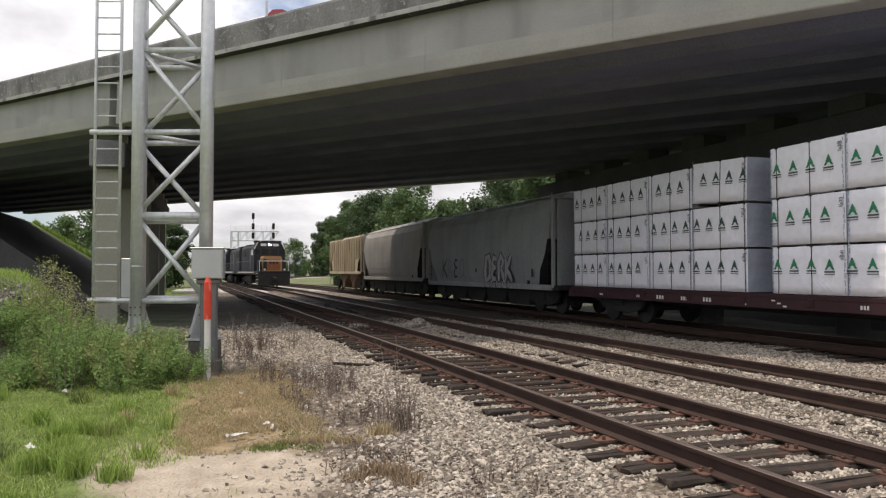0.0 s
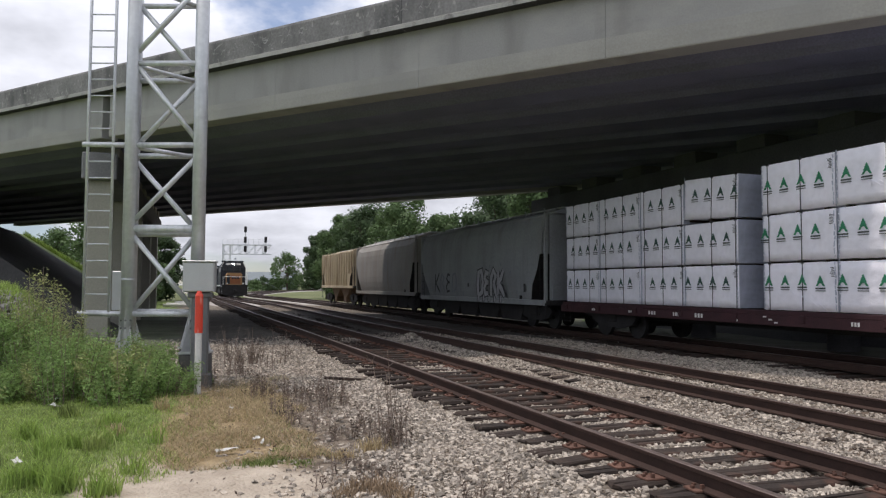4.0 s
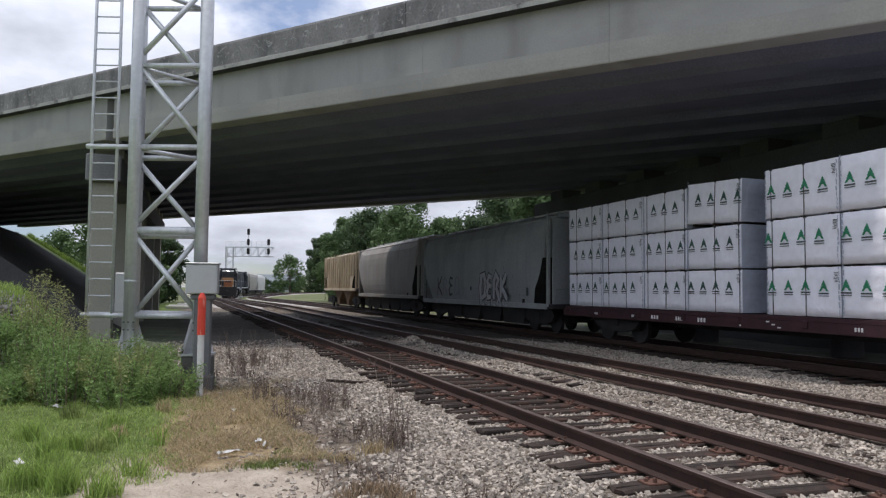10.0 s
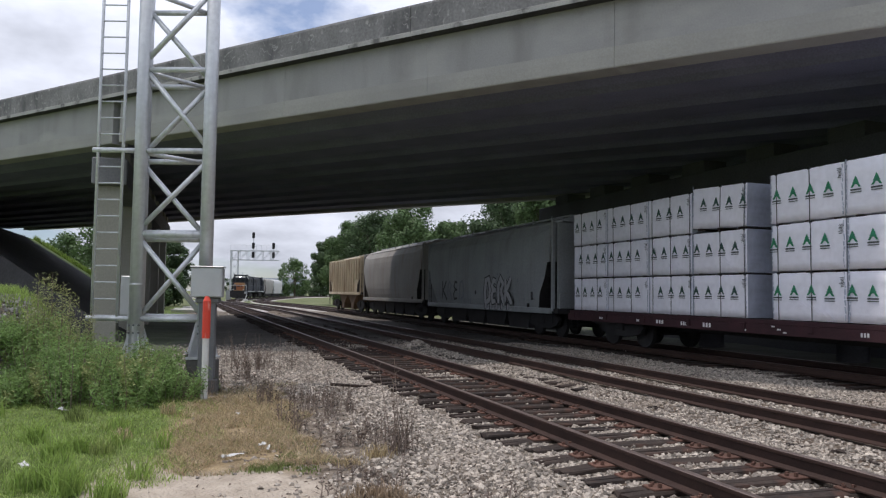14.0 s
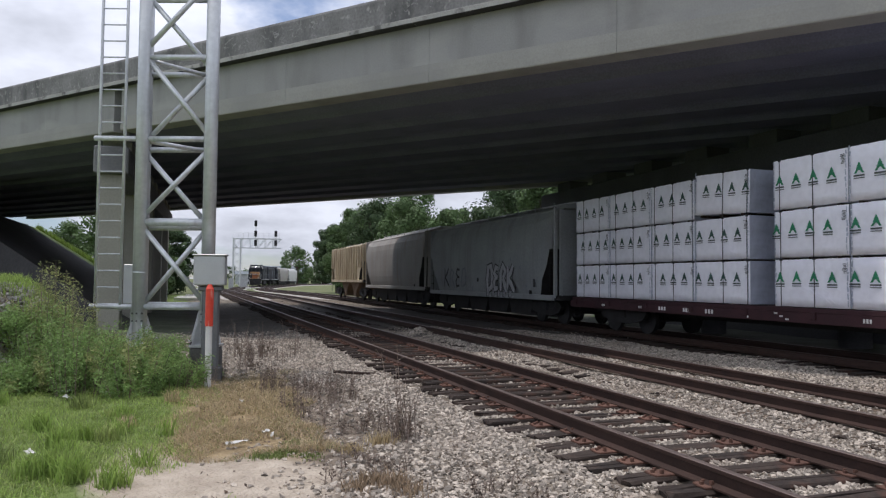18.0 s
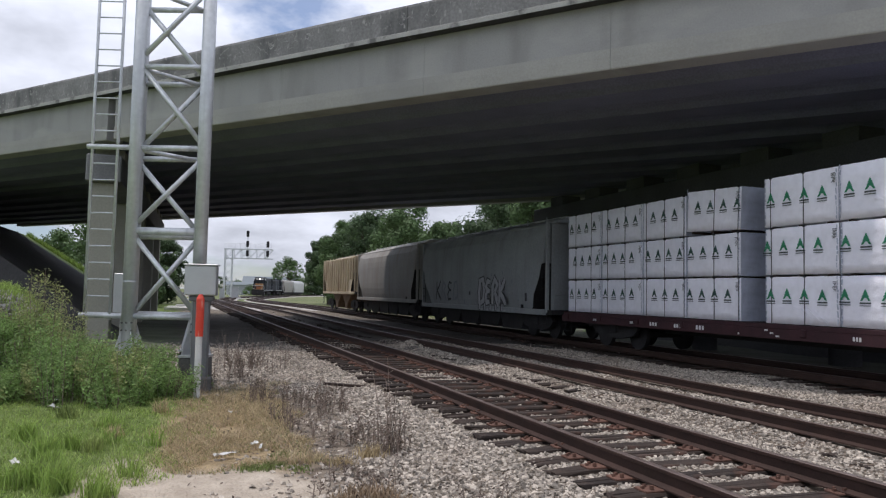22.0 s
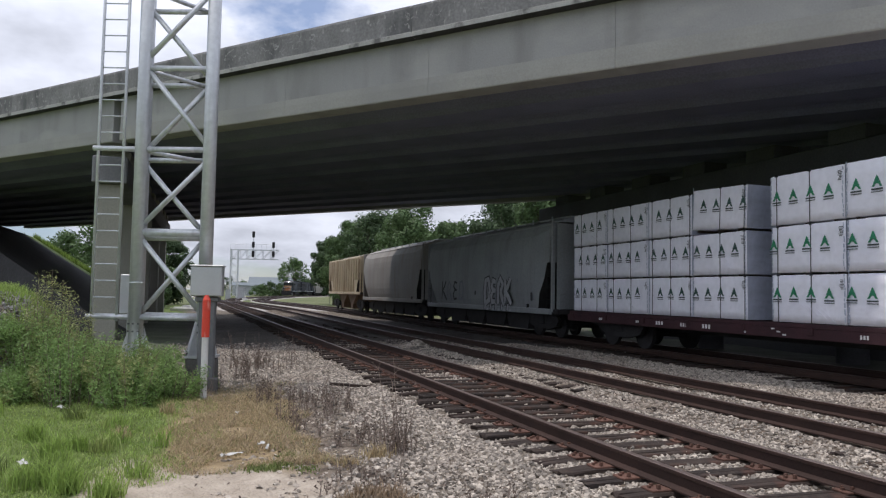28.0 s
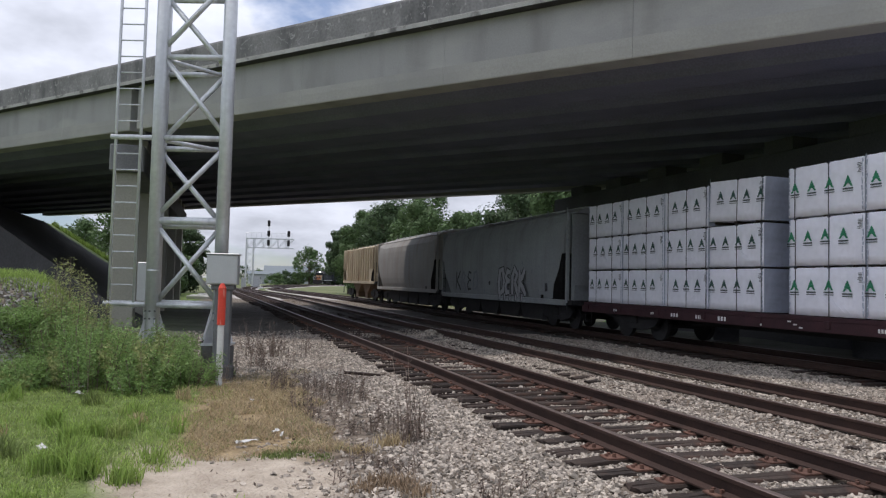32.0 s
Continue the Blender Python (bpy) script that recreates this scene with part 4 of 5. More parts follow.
        tube(bm, (-1.35, ye - q * .4, sill + .6), (1.35, ye - q * .4, sill + .6), 0.018, 6)
        part("end_rail", bm, paint, car)
        part("coupler", box(B(), (0, ye - q * 0.85, 0.85), (0.25, 0.9, 0.25), bevel=0.04), UNDER, car)
    bays = 4 if length > 13 else 2
    for k in range(bays):
        y = 2.9 + (k + .5) * (length - 5.8) / bays
        hw = (length - 5.8) / bays / 2
        # on curved cars the bays are widened and blackened to imitate undercar shade
        foot = .8 if curved else .24
        bm = prism(B(), [(-hw * .99, sill - .1), (hw * .99, sill - .1), (hw * (foot + .15 * curved), 0.62), (hw * foot, 0.34), (hw * foot, 0.22), (-hw * foot, 0.22), (-hw * foot, 0.34), (-hw * (foot + .15 * curved), 0.62)], -1.1, 1.1, lambda u, v, w: (w, y + u, v))
        part("discharge_bay", bm, UNDER if curved else RUSTY_TAN, car)
    truck_frame(car, 1.9)
    truck_frame(car, length - 1.9)
    return car


hop_1 = hopper_car("covered_hopper_car", "grey covered hopper car with graffiti in the bridge shade", 23.3, 14.9, 0.97, 4.05, 4.35, HOP_GREY, True, 0, 2.2)
hop_2 = hopper_car("covered_hopper_car", "pale grey covered hopper car half in sunlight", 38.4, 14.7, 1.1, 4.15, 4.45, HOP_PALE, True, 0, 2.2)
hop_3 = hopper_car("ribbed_hopper_car", "tan ribbed hopper car in sunlight, stained with rust", 53.4, 12.9, 1.45, 4.1, 4.3, HOP_TAN, False, 14, 1.6)

# spray-painted shapes on the first hopper
SPRAY = material("pale spray paint", (0.48, 0.48, 0.5), 0.7, vary=(0.7, 1.1), scale=8, fine=40, bump=0)
SPRAY_DIM = material("faded spray paint", (0.25, 0.26, 0.29), 0.8, vary=(0.7, 1.2), scale=8, fine=40, bump=0)
SPRAY_DARK = material("dark spray paint", (0.07, 0.07, 0.075), 0.8, vary=(0.7, 1.2), scale=8, fine=40, bump=0)


def stroke(pts, w, mat, x):
    """A painted stroke on the car's side: a thin ribbon through points along the car and up."""
    bm = B()
    ring = []
    for i, (y, z) in enumerate(pts):
        a, b = Vector(pts[max(0, i - 1)]), Vector(pts[min(len(pts) - 1, i + 1)])
        d = (b - a).normalized() * w * .5 * (0.7 if i in (0, len(pts) - 1) else 1)
        ring.append([(y - d.y, z + d.x), (y + d.y, z - d.x)])
    for q0, q1 in zip(ring, ring[1:]):
        vs = [bm.verts.new((x, y, z)) for y, z in (q0[0], q0[1], q1[1], q1[0])]
        bm.faces.new(vs)
    ob = part("graffiti", bm, mat, hop_1)
    return ob


def glyph(y, z, s, shape, x):
    for mat, w, dx in ((SPRAY_DARK, 0.42, 0.0), (SPRAY, 0.27, -0.004)):
        stroke([(y - u * s, z + v * s) for u, v in shape], w * s, mat, x + dx)


GX = -1.532
SHAPES = [[[(.05, .0), (.0, .45), (.1, .95), (.38, 1.0), (.56, .6), (.48, .15), (.16, .02)]],
          [[(.52, .92), (.22, .98), (.06, .72), (.28, .55), (.5, .52)], [(.24, .55), (.04, .3), (.14, .02), (.5, .06)]],
          [[(.06, .0), (.04, .7), (.26, 1.0), (.52, .78), (.3, .5)], [(.28, .5), (.46, .24), (.66, -.06)]],
          [[(.04, .0), (.1, .55), (.06, 1.02)], [(.62, 1.06), (.38, .72), (.14, .5), (.42, .26), (.74, -.04)]]]
for k, strokes in enumerate(SHAPES):
    for q, sh in enumerate(strokes):
        glyph(6.5 - 0.71 * k, 1.14 + 0.05 * (k % 2), 1.02 - 0.1 * (k % 2), sh, GX - 0.008 * k - 0.0015 * q)
for k, strokes in enumerate(SHAPES[::-1]):
    for sh in strokes:
        stroke([(12.1 - 0.82 * k - a, 1.25 + b * .85) for a, b in sh], 0.13, SPRAY_DIM if k % 2 else SPRAY_DARK, GX)
# a second row of blocks under the letters, and drips
for k in range(5):
    y = 6.5 - .58 * k
    stroke([(y, .88), (y - .05, 1.2)], 0.3, SPRAY_DARK, GX - .001)
    stroke([(y - .04, .9), (y - .08, 1.16)], 0.19, SPRAY, GX - .004)
    stroke([(y - .24, .9), (y - .44, .93)], 0.1, SPRAY, GX - .0025)
for y, z, w, h in ((1.95, 1.32, .24, .3), (2.6, 1.3, .12, .1), (7.6, 1.5, .26, .16), (3.2, 2.0, .16, .12), (2.4, 1.1, .14, .08), (4.1, 2.35, .1, .12), (8.2, 1.1, .1, .2), (5.2, 2.3, .12, .1)):
    stroke([(y, z), (y + .02, z + h)], w, SPRAY_DARK if w > .19 else SPRAY_DIM, GX)
# ---- signal tower of pipes by the tracks ----
def signal_tower():
    tw = empty("signal_tower", label="galvanised lattice tower of steel pipes with a ladder", category="signal tower")
    LEGS = [(-0.79, 15.12), (0.42, 14.66), (-0.79, 16.4), (0.42, 15.95)]
    LV = [(0.98, 0.055), (2.56, 0.075), (4.13, 0.08), (5.68, 0.08), (7.23, 0.08), (8.78, .08)]
    top = 10.2
    for i, (x, y) in enumerate(LEGS):
        part("leg", tube(B(), (x, y, 0.28), (x, y, top), 0.122 if i < 2 else 0.1, 20), GALV, tw, "thick galvanised pipe leg", smooth=False)
        bm = box(B(), (x, y, 0.28), (0.5, 0.5, 0.04), pose(0, 0, 0, 0, 0, -18))
        for k in range(4):
            a = radians(45 + 90 * k - 18)
            d = Vector((math.cos(a), math.sin(a), 0))
            p = Vector((x, y, 0.3))
            n = Vector((-d.y, d.x, 0)) * 0.008
            wide, high = (.3, .66) if i % 2 else (.25, .45)
            q = [p + d * .11, p + d * wide, p + d * .12 + Vector((0, 0, high))]
            vs = [bm.verts.new(v + n) for v in q] + [bm.verts.new(v - n) for v in q]
            for f in ((0, 1, 2), (5, 4, 3), (0, 3, 4, 1), (1, 4, 5, 2), (2, 5, 3, 0)):
                bm.faces.new([vs[i] for i in f])
        part("base_plate", bm, GALV, tw)
        part("footing", box(B(), (x, y, -0.16), (0.48, 0.48, 0.84), pose(0, 0, 0, 0, 0, -18), 0.03), FOOTING, tw)
    pairs = ((0, 1), (2, 3), (0, 2), (1, 3))
    for k, (z, r) in enumerate(LV):
        for a, b in pairs:
            part("horizontal_strut", tube(B(), (*LEGS[a], z), (*LEGS[b], z), r if k < 2 else 0.055, 12), GALV, tw)
        if k >= 2:
            part("plan_brace", tube(B(), (*LEGS[0], z - .03), (*LEGS[3], z - .03), 0.045, 10), GALV, tw)
    for k, ((z0, _), (z1, _)) in enumerate(zip(LV, LV[1:])):
        # the two bars of each cross pass before and behind one another by turns
        falls, rises = ((2.51, 1.0), (0.93, 2.49)), ((3.93, 2.50), (2.63, 3.965))
        if k >= 2:
            falls, rises = ((5.73, 4.15), (4.03, 5.40)), ((6.92, 5.46), (5.81, 7.23))
        (a0, a1), (b0, b1) = falls if k % 2 == 0 else rises
        up = 3.1 if k == 4 else 0.0
        front = 0.0 if k % 2 == 0 else 0.09
        part("diagonal_brace", tube(B(), (LEGS[0][0], LEGS[0][1] + front, a0 + up), (LEGS[1][0], LEGS[1][1] + front, a1 + up), 0.05, 10), GALV, tw)
        part("diagonal_brace", tube(B(), (LEGS[0][0], LEGS[0][1] + .09 - front, b0 + up), (LEGS[1][0], LEGS[1][1] + .09 - front, b1 + up), 0.05, 10), GALV, tw)
    for x, y in LEGS[:2]:
        for z, r in ((4.66, .128), (1.62, .128)):
            part("pipe_seam", tube(B(), (x, y, z - .012), (x, y, z + .012), r, 20), GALV, tw)
        for a in (-60, -100, -140):
            for z in (0.72, 0.86):
                d = Vector((math.cos(radians(a)), math.sin(radians(a)), 0))
                part("bolt", tube(B(), tuple(Vector((x, y, z)) + d * .11), tuple(Vector((x, y, z)) + d * .145), 0.018, 6), DARK_STEEL, tw)
    # ladder with its brackets and guard
    lx, ly = -1.335, 15.28
    d = Vector((0.95, -0.32, 0)).normalized() * 0.235
    lad = part("ladder", tube(B(), (lx - d.x, ly - d.y, 0.9), (lx - d.x, ly - d.y, top), 0.028, 8), GALV, tw)
    part("ladder_rail", tube(B(), (lx + d.x, ly + d.y, 0.9), (lx + d.x, ly + d.y, top), 0.028, 8), GALV, lad)
    z = 1.027
    while z < top:
        part("rung", tube(B(), (lx - d.x, ly - d.y, z), (lx + d.x, ly + d.y, z), 0.014, 8), GALV, lad)
        z += 0.3097
    for z in (0.98, 4.13, 7.23):
        part("ladder_bracket", tube(B(), (lx - d.x * 1.4, ly - d.y * 1.4, z), (-0.79, 15.12, z), 0.05, 10), GALV, tw)
    mb = part("meter_cabinet", box(B(), (-0.93, 15.75, 1.4), (0.26, 0.3, 0.75), pose(0, 0, 0, 0, 0, -18), 0.01), CABINET, tw)
    part("cabinet_leg", tube(B(), (-0.93, 15.75, -0.4), (-0.93, 15.75, 1.05), 0.04, 8), CABINET, mb)
    for ob in tw.children_recursive:
        if ob.name.split(".")[0] in ("leg", "horizontal_strut", "plan_brace", "diagonal_brace", "ladder", "ladder_rail", "rung", "ladder_bracket"):
            for p in ob.data.polygons:
                p.use_smooth = len(p.vertices) == 4
    return tw


signal_tower()

jb = empty("junction_box", label="grey aluminium junction box on a steel post", category="junction box")
c = Vector((0.45, 14.2, 0))
turn = pose(0, 0, 0, 0, 0, -10)
part("case", box(B(), (c.x, c.y, 1.66), (0.545, 0.3, 0.53), turn, 0.012), CABINET, jb)
part("lid", box(B(), (c.x, c.y, 1.94), (0.59, 0.34, 0.025), turn, 0.008), CABINET, jb)
part("door_panel", box(B(), (c.x - .028, c.y - 0.152, 1.65), (0.5, 0.012, 0.48), turn, 0.004), CABINET, jb)
# post and cap plate carry the box's shade in their dark colour
part("post", box(B(), (c.x + .02, c.y + .05, 0.58), (0.29, 0.2, 1.65), turn, 0.02), DARK_STEEL, jb, "steel post toned dark for the shade below the box")
part("cap_plate", box(B(), (c.x + .02, c.y + .05, 1.34), (0.42, 0.26, 0.1), turn, 0.02), DARK_STEEL, jb)
part("base", box(B(), (c.x + .02, c.y + .05, -0.22), (0.42, 0.34, 0.3), turn, 0.02), FOOTING, jb)

mp = empty("marker_post", pose(0.42, 13.4, -0.24), label="white marker post with an orange domed top", category="marker post")
part("shaft", tube(B(), (0, 0, -0.1), (0, 0, 0.95), 0.055, 16), POST_WHITE, mp)
bm = tube(B(), (0, 0, 0.95), (0, 0, 1.58), 0.066, 16)
tube(bm, (0, 0, 1.58), (0, 0, 1.66), 0.066, 16, 0.03)
part("cap", bm, ORANGE, mp, "orange plastic cap")

# ---- far signal bridge ----
def gantry():
    g = empty("signal_gantry", pose(10.1, 160, 0, 0, 0, -19), label="grey cantilever signal bridge with dark signal heads", category="signal bridge")
    for x in (-0.65, 0.85):
        part("leg", box(B(), (x, 0, 4.6), (0.3, 0.3, 10.2)), GALV, g)
    for k in range(6):
        z = -.2 + k * 1.5
        part("leg_lacing", tube(B(), (-0.65, 0, z), (0.85, 0, z + 1.5), 0.05, 5), GALV, g)
        part("leg_lacing", tube(B(), (0.85, 0, z), (-0.65, 0, z + 1.5), 0.05, 5), GALV, g)
    for z in (7.85, 9.75):
        for y in (-0.5, 0.5):
            part("chord", box(B(), (4.2, y, z), (9.9, 0.14, 0.16)), GALV, g)
    bm = B()
    for k in range(6):
        x = -0.5 + k * 1.6
        for y in (-.5, .5):
            tube(bm, (x, y, 7.85), (x, y, 9.75), 0.05, 5)
            tube(bm, (x, y, 7.85), (x + 1.6, y, 9.75), 0.045, 5)
    tagged(part("web", bm, GALV, g), kind="stuff")
    bm = B()
    for k in range(10):
        tube(bm, (-0.6 + k * 1.05, -.6, 9.8), (-0.6 + k * 1.05, -.6, 10.9), 0.03, 5)
    tube(bm, (-.6, -.6, 10.9), (9.0, -.6, 10.9), 0.03, 5)
    part("handrail", bm, GALV, g)
    for x, z in ((4.05, 8.9), (4.05, 10.8), (4.05, 12.9), (8.2, 8.9), (8.2, 10.8)):
        h = part("signal_head", box(B(), (x, -.75, z), (0.55, 0.3, 1.25), bevel=0.1), UNDER, g)
        for k in range(3):
            part("lens_hood", tube(B(), (x, -.9, z - .38 + k * .38), (x, -1.15, z - .38 + k * .38), 0.13, 10), UNDER, h)
    for x, z in ((4.05, 13.3), (8.2, 11.2)):
        part("mast", tube(B(), (x, -.6, 7.8), (x, -.6, z), 0.08, 8), GALV, g)
    return g


gantry()

CAB_GREY = material("grey painted plate", (0.4, 0.41, 0.42), 0.6, bump=0.05)

# ---- buildings far beyond the tracks ----
ROOF = material("blue-grey metal roof", (0.16, 0.19, 0.205), 0.6, 0.0, vary=(0.9, 1.08), scale=0.6, fine=4, bump=0.1)
WALL_PALE = material("pale metal cladding", (0.36, 0.385, 0.4), 0.7, vary=(0.85, 1.08), scale=0.6, fine=4, bump=0.1)


def shed(name, label, x, y, turn, w, d, h, rise, wall, roof):
    b = empty(name, pose(x, y, -0.4, 0, 0, turn), label=label, category="building")
    part("wall", box(B(), (0, 0, h / 2), (w, d, h)), wall, b)
    part("roof", prism(B(), [(-d / 2 - .5, h + .02), (0, h + rise), (d / 2 + .5, h + .02), (0, h + rise + .25)], -w / 2 - .5, w / 2 + .5, lambda u, v, q: (q, u, v)), roof, b)
    for k in range(max(2, int(w / 6))):
        part("window", box(B(), (-w / 2 + 3 + k * 6, -d / 2 - .02, h * .55), (1.6, 0.06, 1.0)), GLASS, b)
    return b


shed("warehouse", "long warehouse with a blue-grey metal roof", 41, 345, -8, 24, 18, 4.2, 3.4, WALL_PALE, ROOF)
shed("warehouse", "low pale building with a metal roof behind bushes", 67, 318, -10, 24, 10, 3.6, 1.4, POST_WHITE, ROOF)
shed("small_shed", "small grey shed beside the far tracks", 19.5, 262, 0, 6, 5, 3.4, 0.8, WALL_PALE, ROOF)

for i, (x, y, w, turn) in enumerate([(0.6, 66, 2.6, -20), (0.9, 70, 2.8, -14), (1.4, 76, 2.4, -10)]):
    slab = tagged(part("concrete_slab", box(B(), (0, 0, 0), (w, 0.9, 0.28), bevel=0.03), POST_WHITE, None), "pale concrete slab lying on the grass", "slab", "slabs by the track")
    slab.matrix_world = pose(x, y, -0.2, 0, 0, turn)
for i, (x, y) in enumerate([(5.9, 127), (8.2, 138), (3.4, 131), (2.2, 119)]):
    st = empty("switch_stand", pose(x + (2.6 if i == 1 else -.6), y, -0.3), label="pale switch stand beside the far tracks", category="switch stand", group="switch stands")
    part("base", box(B(), (0, 0, 0.15), (0.9, 0.5, 0.3), bevel=0.03), POST_WHITE, st)
    part("lever", tube(B(), (0, 0, 0.3), (0.25, 0, 1.3), 0.05, 8), POST_WHITE, st)
    part("target", box(B(), (0, 0, 1.5), (0.4, 0.04, 0.4), bevel=0.01), CAB_GREY, st)

for x, y, w, h, turn in ((11.2, 153, 1.3, 2.3, -8), (8.9, 156, 0.9, 1.9, -8), (4.2, 140, 1.6, 1.5, 4), (6.3, 150, 1.1, 2.0, 0)):
    rc = empty("relay_cabinet", pose(x, y, -0.35, 0, 0, turn), label="grey steel relay cabinet beside the far tracks", category="cabinet", group="relay cabinets")
    part("case", box(B(), (0, 0, h / 2), (w, 0.8, h), bevel=0.02), CAB_GREY, rc)
    part("roof", box(B(), (0, 0, h + .03), (w + .12, 0.92, 0.06), bevel=0.01), CAB_GREY, rc)
    part("door", box(B(), (0, -0.41, h / 2), (w * .8, 0.02, h * .85), bevel=0.006), CAB_GREY, rc)

# ---- trains and road vehicles that move ----
def locomotive(label, lit=True):
    """A four-axle road switcher, its nose towards -y."""
    lo = empty("locomotive", label=label, category="locomotive", group="pushing locomotives")
    L = 17.8
    part("frame", box(B(), (0, L / 2, 1.4), (3.05, L - 0.6, 0.34), bevel=0.03), LOCO_BLUE, lo)
    bm = prism(B(), [(-1.5, 1.5), (-1.5, 0.35), (-0.9, 0.16), (0.9, 0.16), (1.5, 0.35), (1.5, 1.5)], 0.12, 0.42, lambda u, v, w: (u, w, v))
    part("pilot", bm, UNDER, lo)
    part("coupler", box(B(), (0, 0.0, 0.85), (0.3, 0.9, 0.3), bevel=0.05), UNDER, lo)
    for sx in (-1, 1):
        part("front_step", box(B(), (sx * 1.35, 0.75, 0.75), (0.35, 0.6, 0.8)), UNDER, lo)
    nose = prism(B(), [(-0.95, 1.57), (-0.95, 2.85), (-0.8, 3.05), (0.8, 3.05), (0.95, 2.85), (0.95, 1.57)], 1.25, 3.0, lambda u, v, w: (u, w, v))
    part("short_hood", nose, LOCO_YEL, lo, "faded yellow nose")
    part("nose_panel", box(B(), (0.12, 1.236, 2.2), (1.25, 0.024, 1.05), bevel=0.005), LOCO_ORANGE, lo, "faded orange panel on the nose")
    for k in range(3):
        part("nose_emblem", box(B(), (-0.2 + .32 * k, 1.22, 2.42), (0.24, 0.012, 0.26), bevel=0.003), LOCO_BLUE, lo)
    for sx in (-1, 1):
        part("nose_side", box(B(), (sx * 1.2, 1.9, 2.1), (0.34, 0.7, 1.1), bevel=0.03), LOCO_BLUE, lo)
    cabp = [(-1.52, 1.57), (-1.52, 3.75), (-1.15, 4.45), (-0.6, 4.62), (0.6, 4.62), (1.15, 4.45), (1.52, 3.75), (1.52, 1.57)]
    cab = part("cab", prism(B(), cabp, 3.0, 5.4, lambda u, v, w: (u, w, v)), LOCO_BLUE, lo)
    for x, w in ((-1.2, .45), (-.42, .7), (.42, .7), (1.2, .45)):
        part("cab_window", box(B(), (x, 2.99, 3.5), (w, 0.03, 0.5), bevel=0.01), GLASS, cab)
    for sx in (-1, 1):
        part("number_board", box(B(), (sx * .62, 2.98, 4.2), (0.55, 0.06, 0.26)), WHITE_MARK, cab)
        part("cab_window", box(B(), (sx * 1.525, 4.2, 3.45), (0.03, 1.3, 0.55)), GLASS, cab)
    hl = bpy.data.materials.get("lit headlight")
    if hl is None:
        hl = bpy.data.materials.new("lit headlight")
        hl.use_nodes = True
        b = hl.node_tree.nodes["Principled BSDF"]
        b.inputs["Emission Color"].default_value = (1.0, 0.95, 0.85, 1)
        b.inputs["Emission Strength"].default_value = 14.0
    for sx in (-.1, .1):
        part("headlight", tube(B(), (sx, 2.95, 4.22), (sx, 2.9, 4.22), 0.075, 12), hl if lit else GLASS, cab)
    for sx in (-1, 1):
        part("roof_edge", box(B(), (sx * 1.34, 2.99, 4.12), (0.08, 0.05, 0.72), pose(0, 0, 0, 0, -sx * 28, 0)), WHITE_MARK, cab)
        part("grab_rail", tube(B(), (sx * 1.4, 0.45, 1.5), (sx * 1.4, 0.45, 2.6), 0.03, 6), WHITE_MARK, lo)
        part("ditch_light", tube(B(), (sx * 0.95, 0.1, 1.72), (sx * 0.95, 0.03, 1.72), 0.1, 12), GALV, lo)
        part("cab_vent", box(B(), (sx * 1.1, 4.2, 4.55), (0.5, 0.9, 0.22), bevel=0.04), LOCO_BLUE, cab)
        for k in range(8):
            part("hood_door", box(B(), (sx * 0.93, 5.9 + 0.95 * k, 2.75), (0.025, 0.86, 2.0), bevel=0.006), LOCO_BLUE if k % 4 else LOCO_GREY, lo)
        for k in range(3):
            part("radiator_grille", box(B(), (sx * 0.94, 13.8 + 1.0 * k, 3.55), (0.03, 0.9, 0.7)), UNDER, lo)
        for k in range(4):
            part("step_tread", box(B(), (sx * 1.4, 0.75, 0.45 + .3 * k), (0.4, 0.65, 0.03)), GALV, lo)
    part("front_rail", tube(B(), (-1.4, 0.45, 2.55), (1.4, 0.45, 2.55), 0.03, 6), WHITE_MARK, lo)
    part("anticlimber", box(B(), (0, 0.25, 1.5), (2.6, 0.35, 0.12), bevel=0.02), UNDER, lo)
    part("nose_door", box(B(), (-0.72, 1.24, 2.2), (0.36, 0.02, 1.1), bevel=0.005), LOCO_BLUE, lo)
    part("horn", tube(B(), (0.3, 4.5, 4.85), (0.3, 3.7, 4.9), 0.05, 8, 0.12), GALV, lo)
    part("long_hood", prism(B(), [(-0.92, 1.57), (-0.92, 4.1), (-0.75, 4.35), (0.75, 4.35), (0.92, 4.1), (0.92, 1.57)], 5.4, 16.9, lambda u, v, w: (u, w, v)), LOCO_BLUE, lo)
    for k in range(3):
        part("radiator_fan", tube(B(), (0, 13.0 + 1.5 * k, 4.35), (0, 13.0 + 1.5 * k, 4.55), 0.62, 16), LOCO_BLUE, lo)
    part("exhaust_stack", box(B(), (0, 9.2, 4.45), (0.7, 0.5, 0.25), bevel=0.03), UNDER, lo)
    for sx in (-1, 1):
        bm = B()
        for k in range(9):
            tube(bm, (sx * 1.47, 5.8 + 1.35 * k, 1.57), (sx * 1.47, 5.8 + 1.35 * k, 2.6), 0.025, 5)
        tube(bm, (sx * 1.47, 5.5, 2.6), (sx * 1.47, 16.9, 2.6), 0.025, 5)
        part("handrail", bm, LOCO_GREY, lo)
        part("sill_stripe", box(B(), (sx * 1.53, 9.2, 1.45), (0.02, 12.0, 0.1)), WHITE_MARK, lo)
    part("fuel_tank", box(B(), (0, 9.0, 0.75), (2.7, 4.6, 0.85), bevel=0.2), UNDER, lo)
    for y in (4.0, 13.9):
        truck_frame(lo, y)
    return lo


def train_car(label, paint):
    """A covered hopper at the end of the moving train."""
    car = hopper_car("covered_hopper_car", label, 0, 15.5, 1.05, 4.15, 4.5, paint, True, 0, 2.2)
    tagged(car, group="hopper cars of the moving train")
    return car


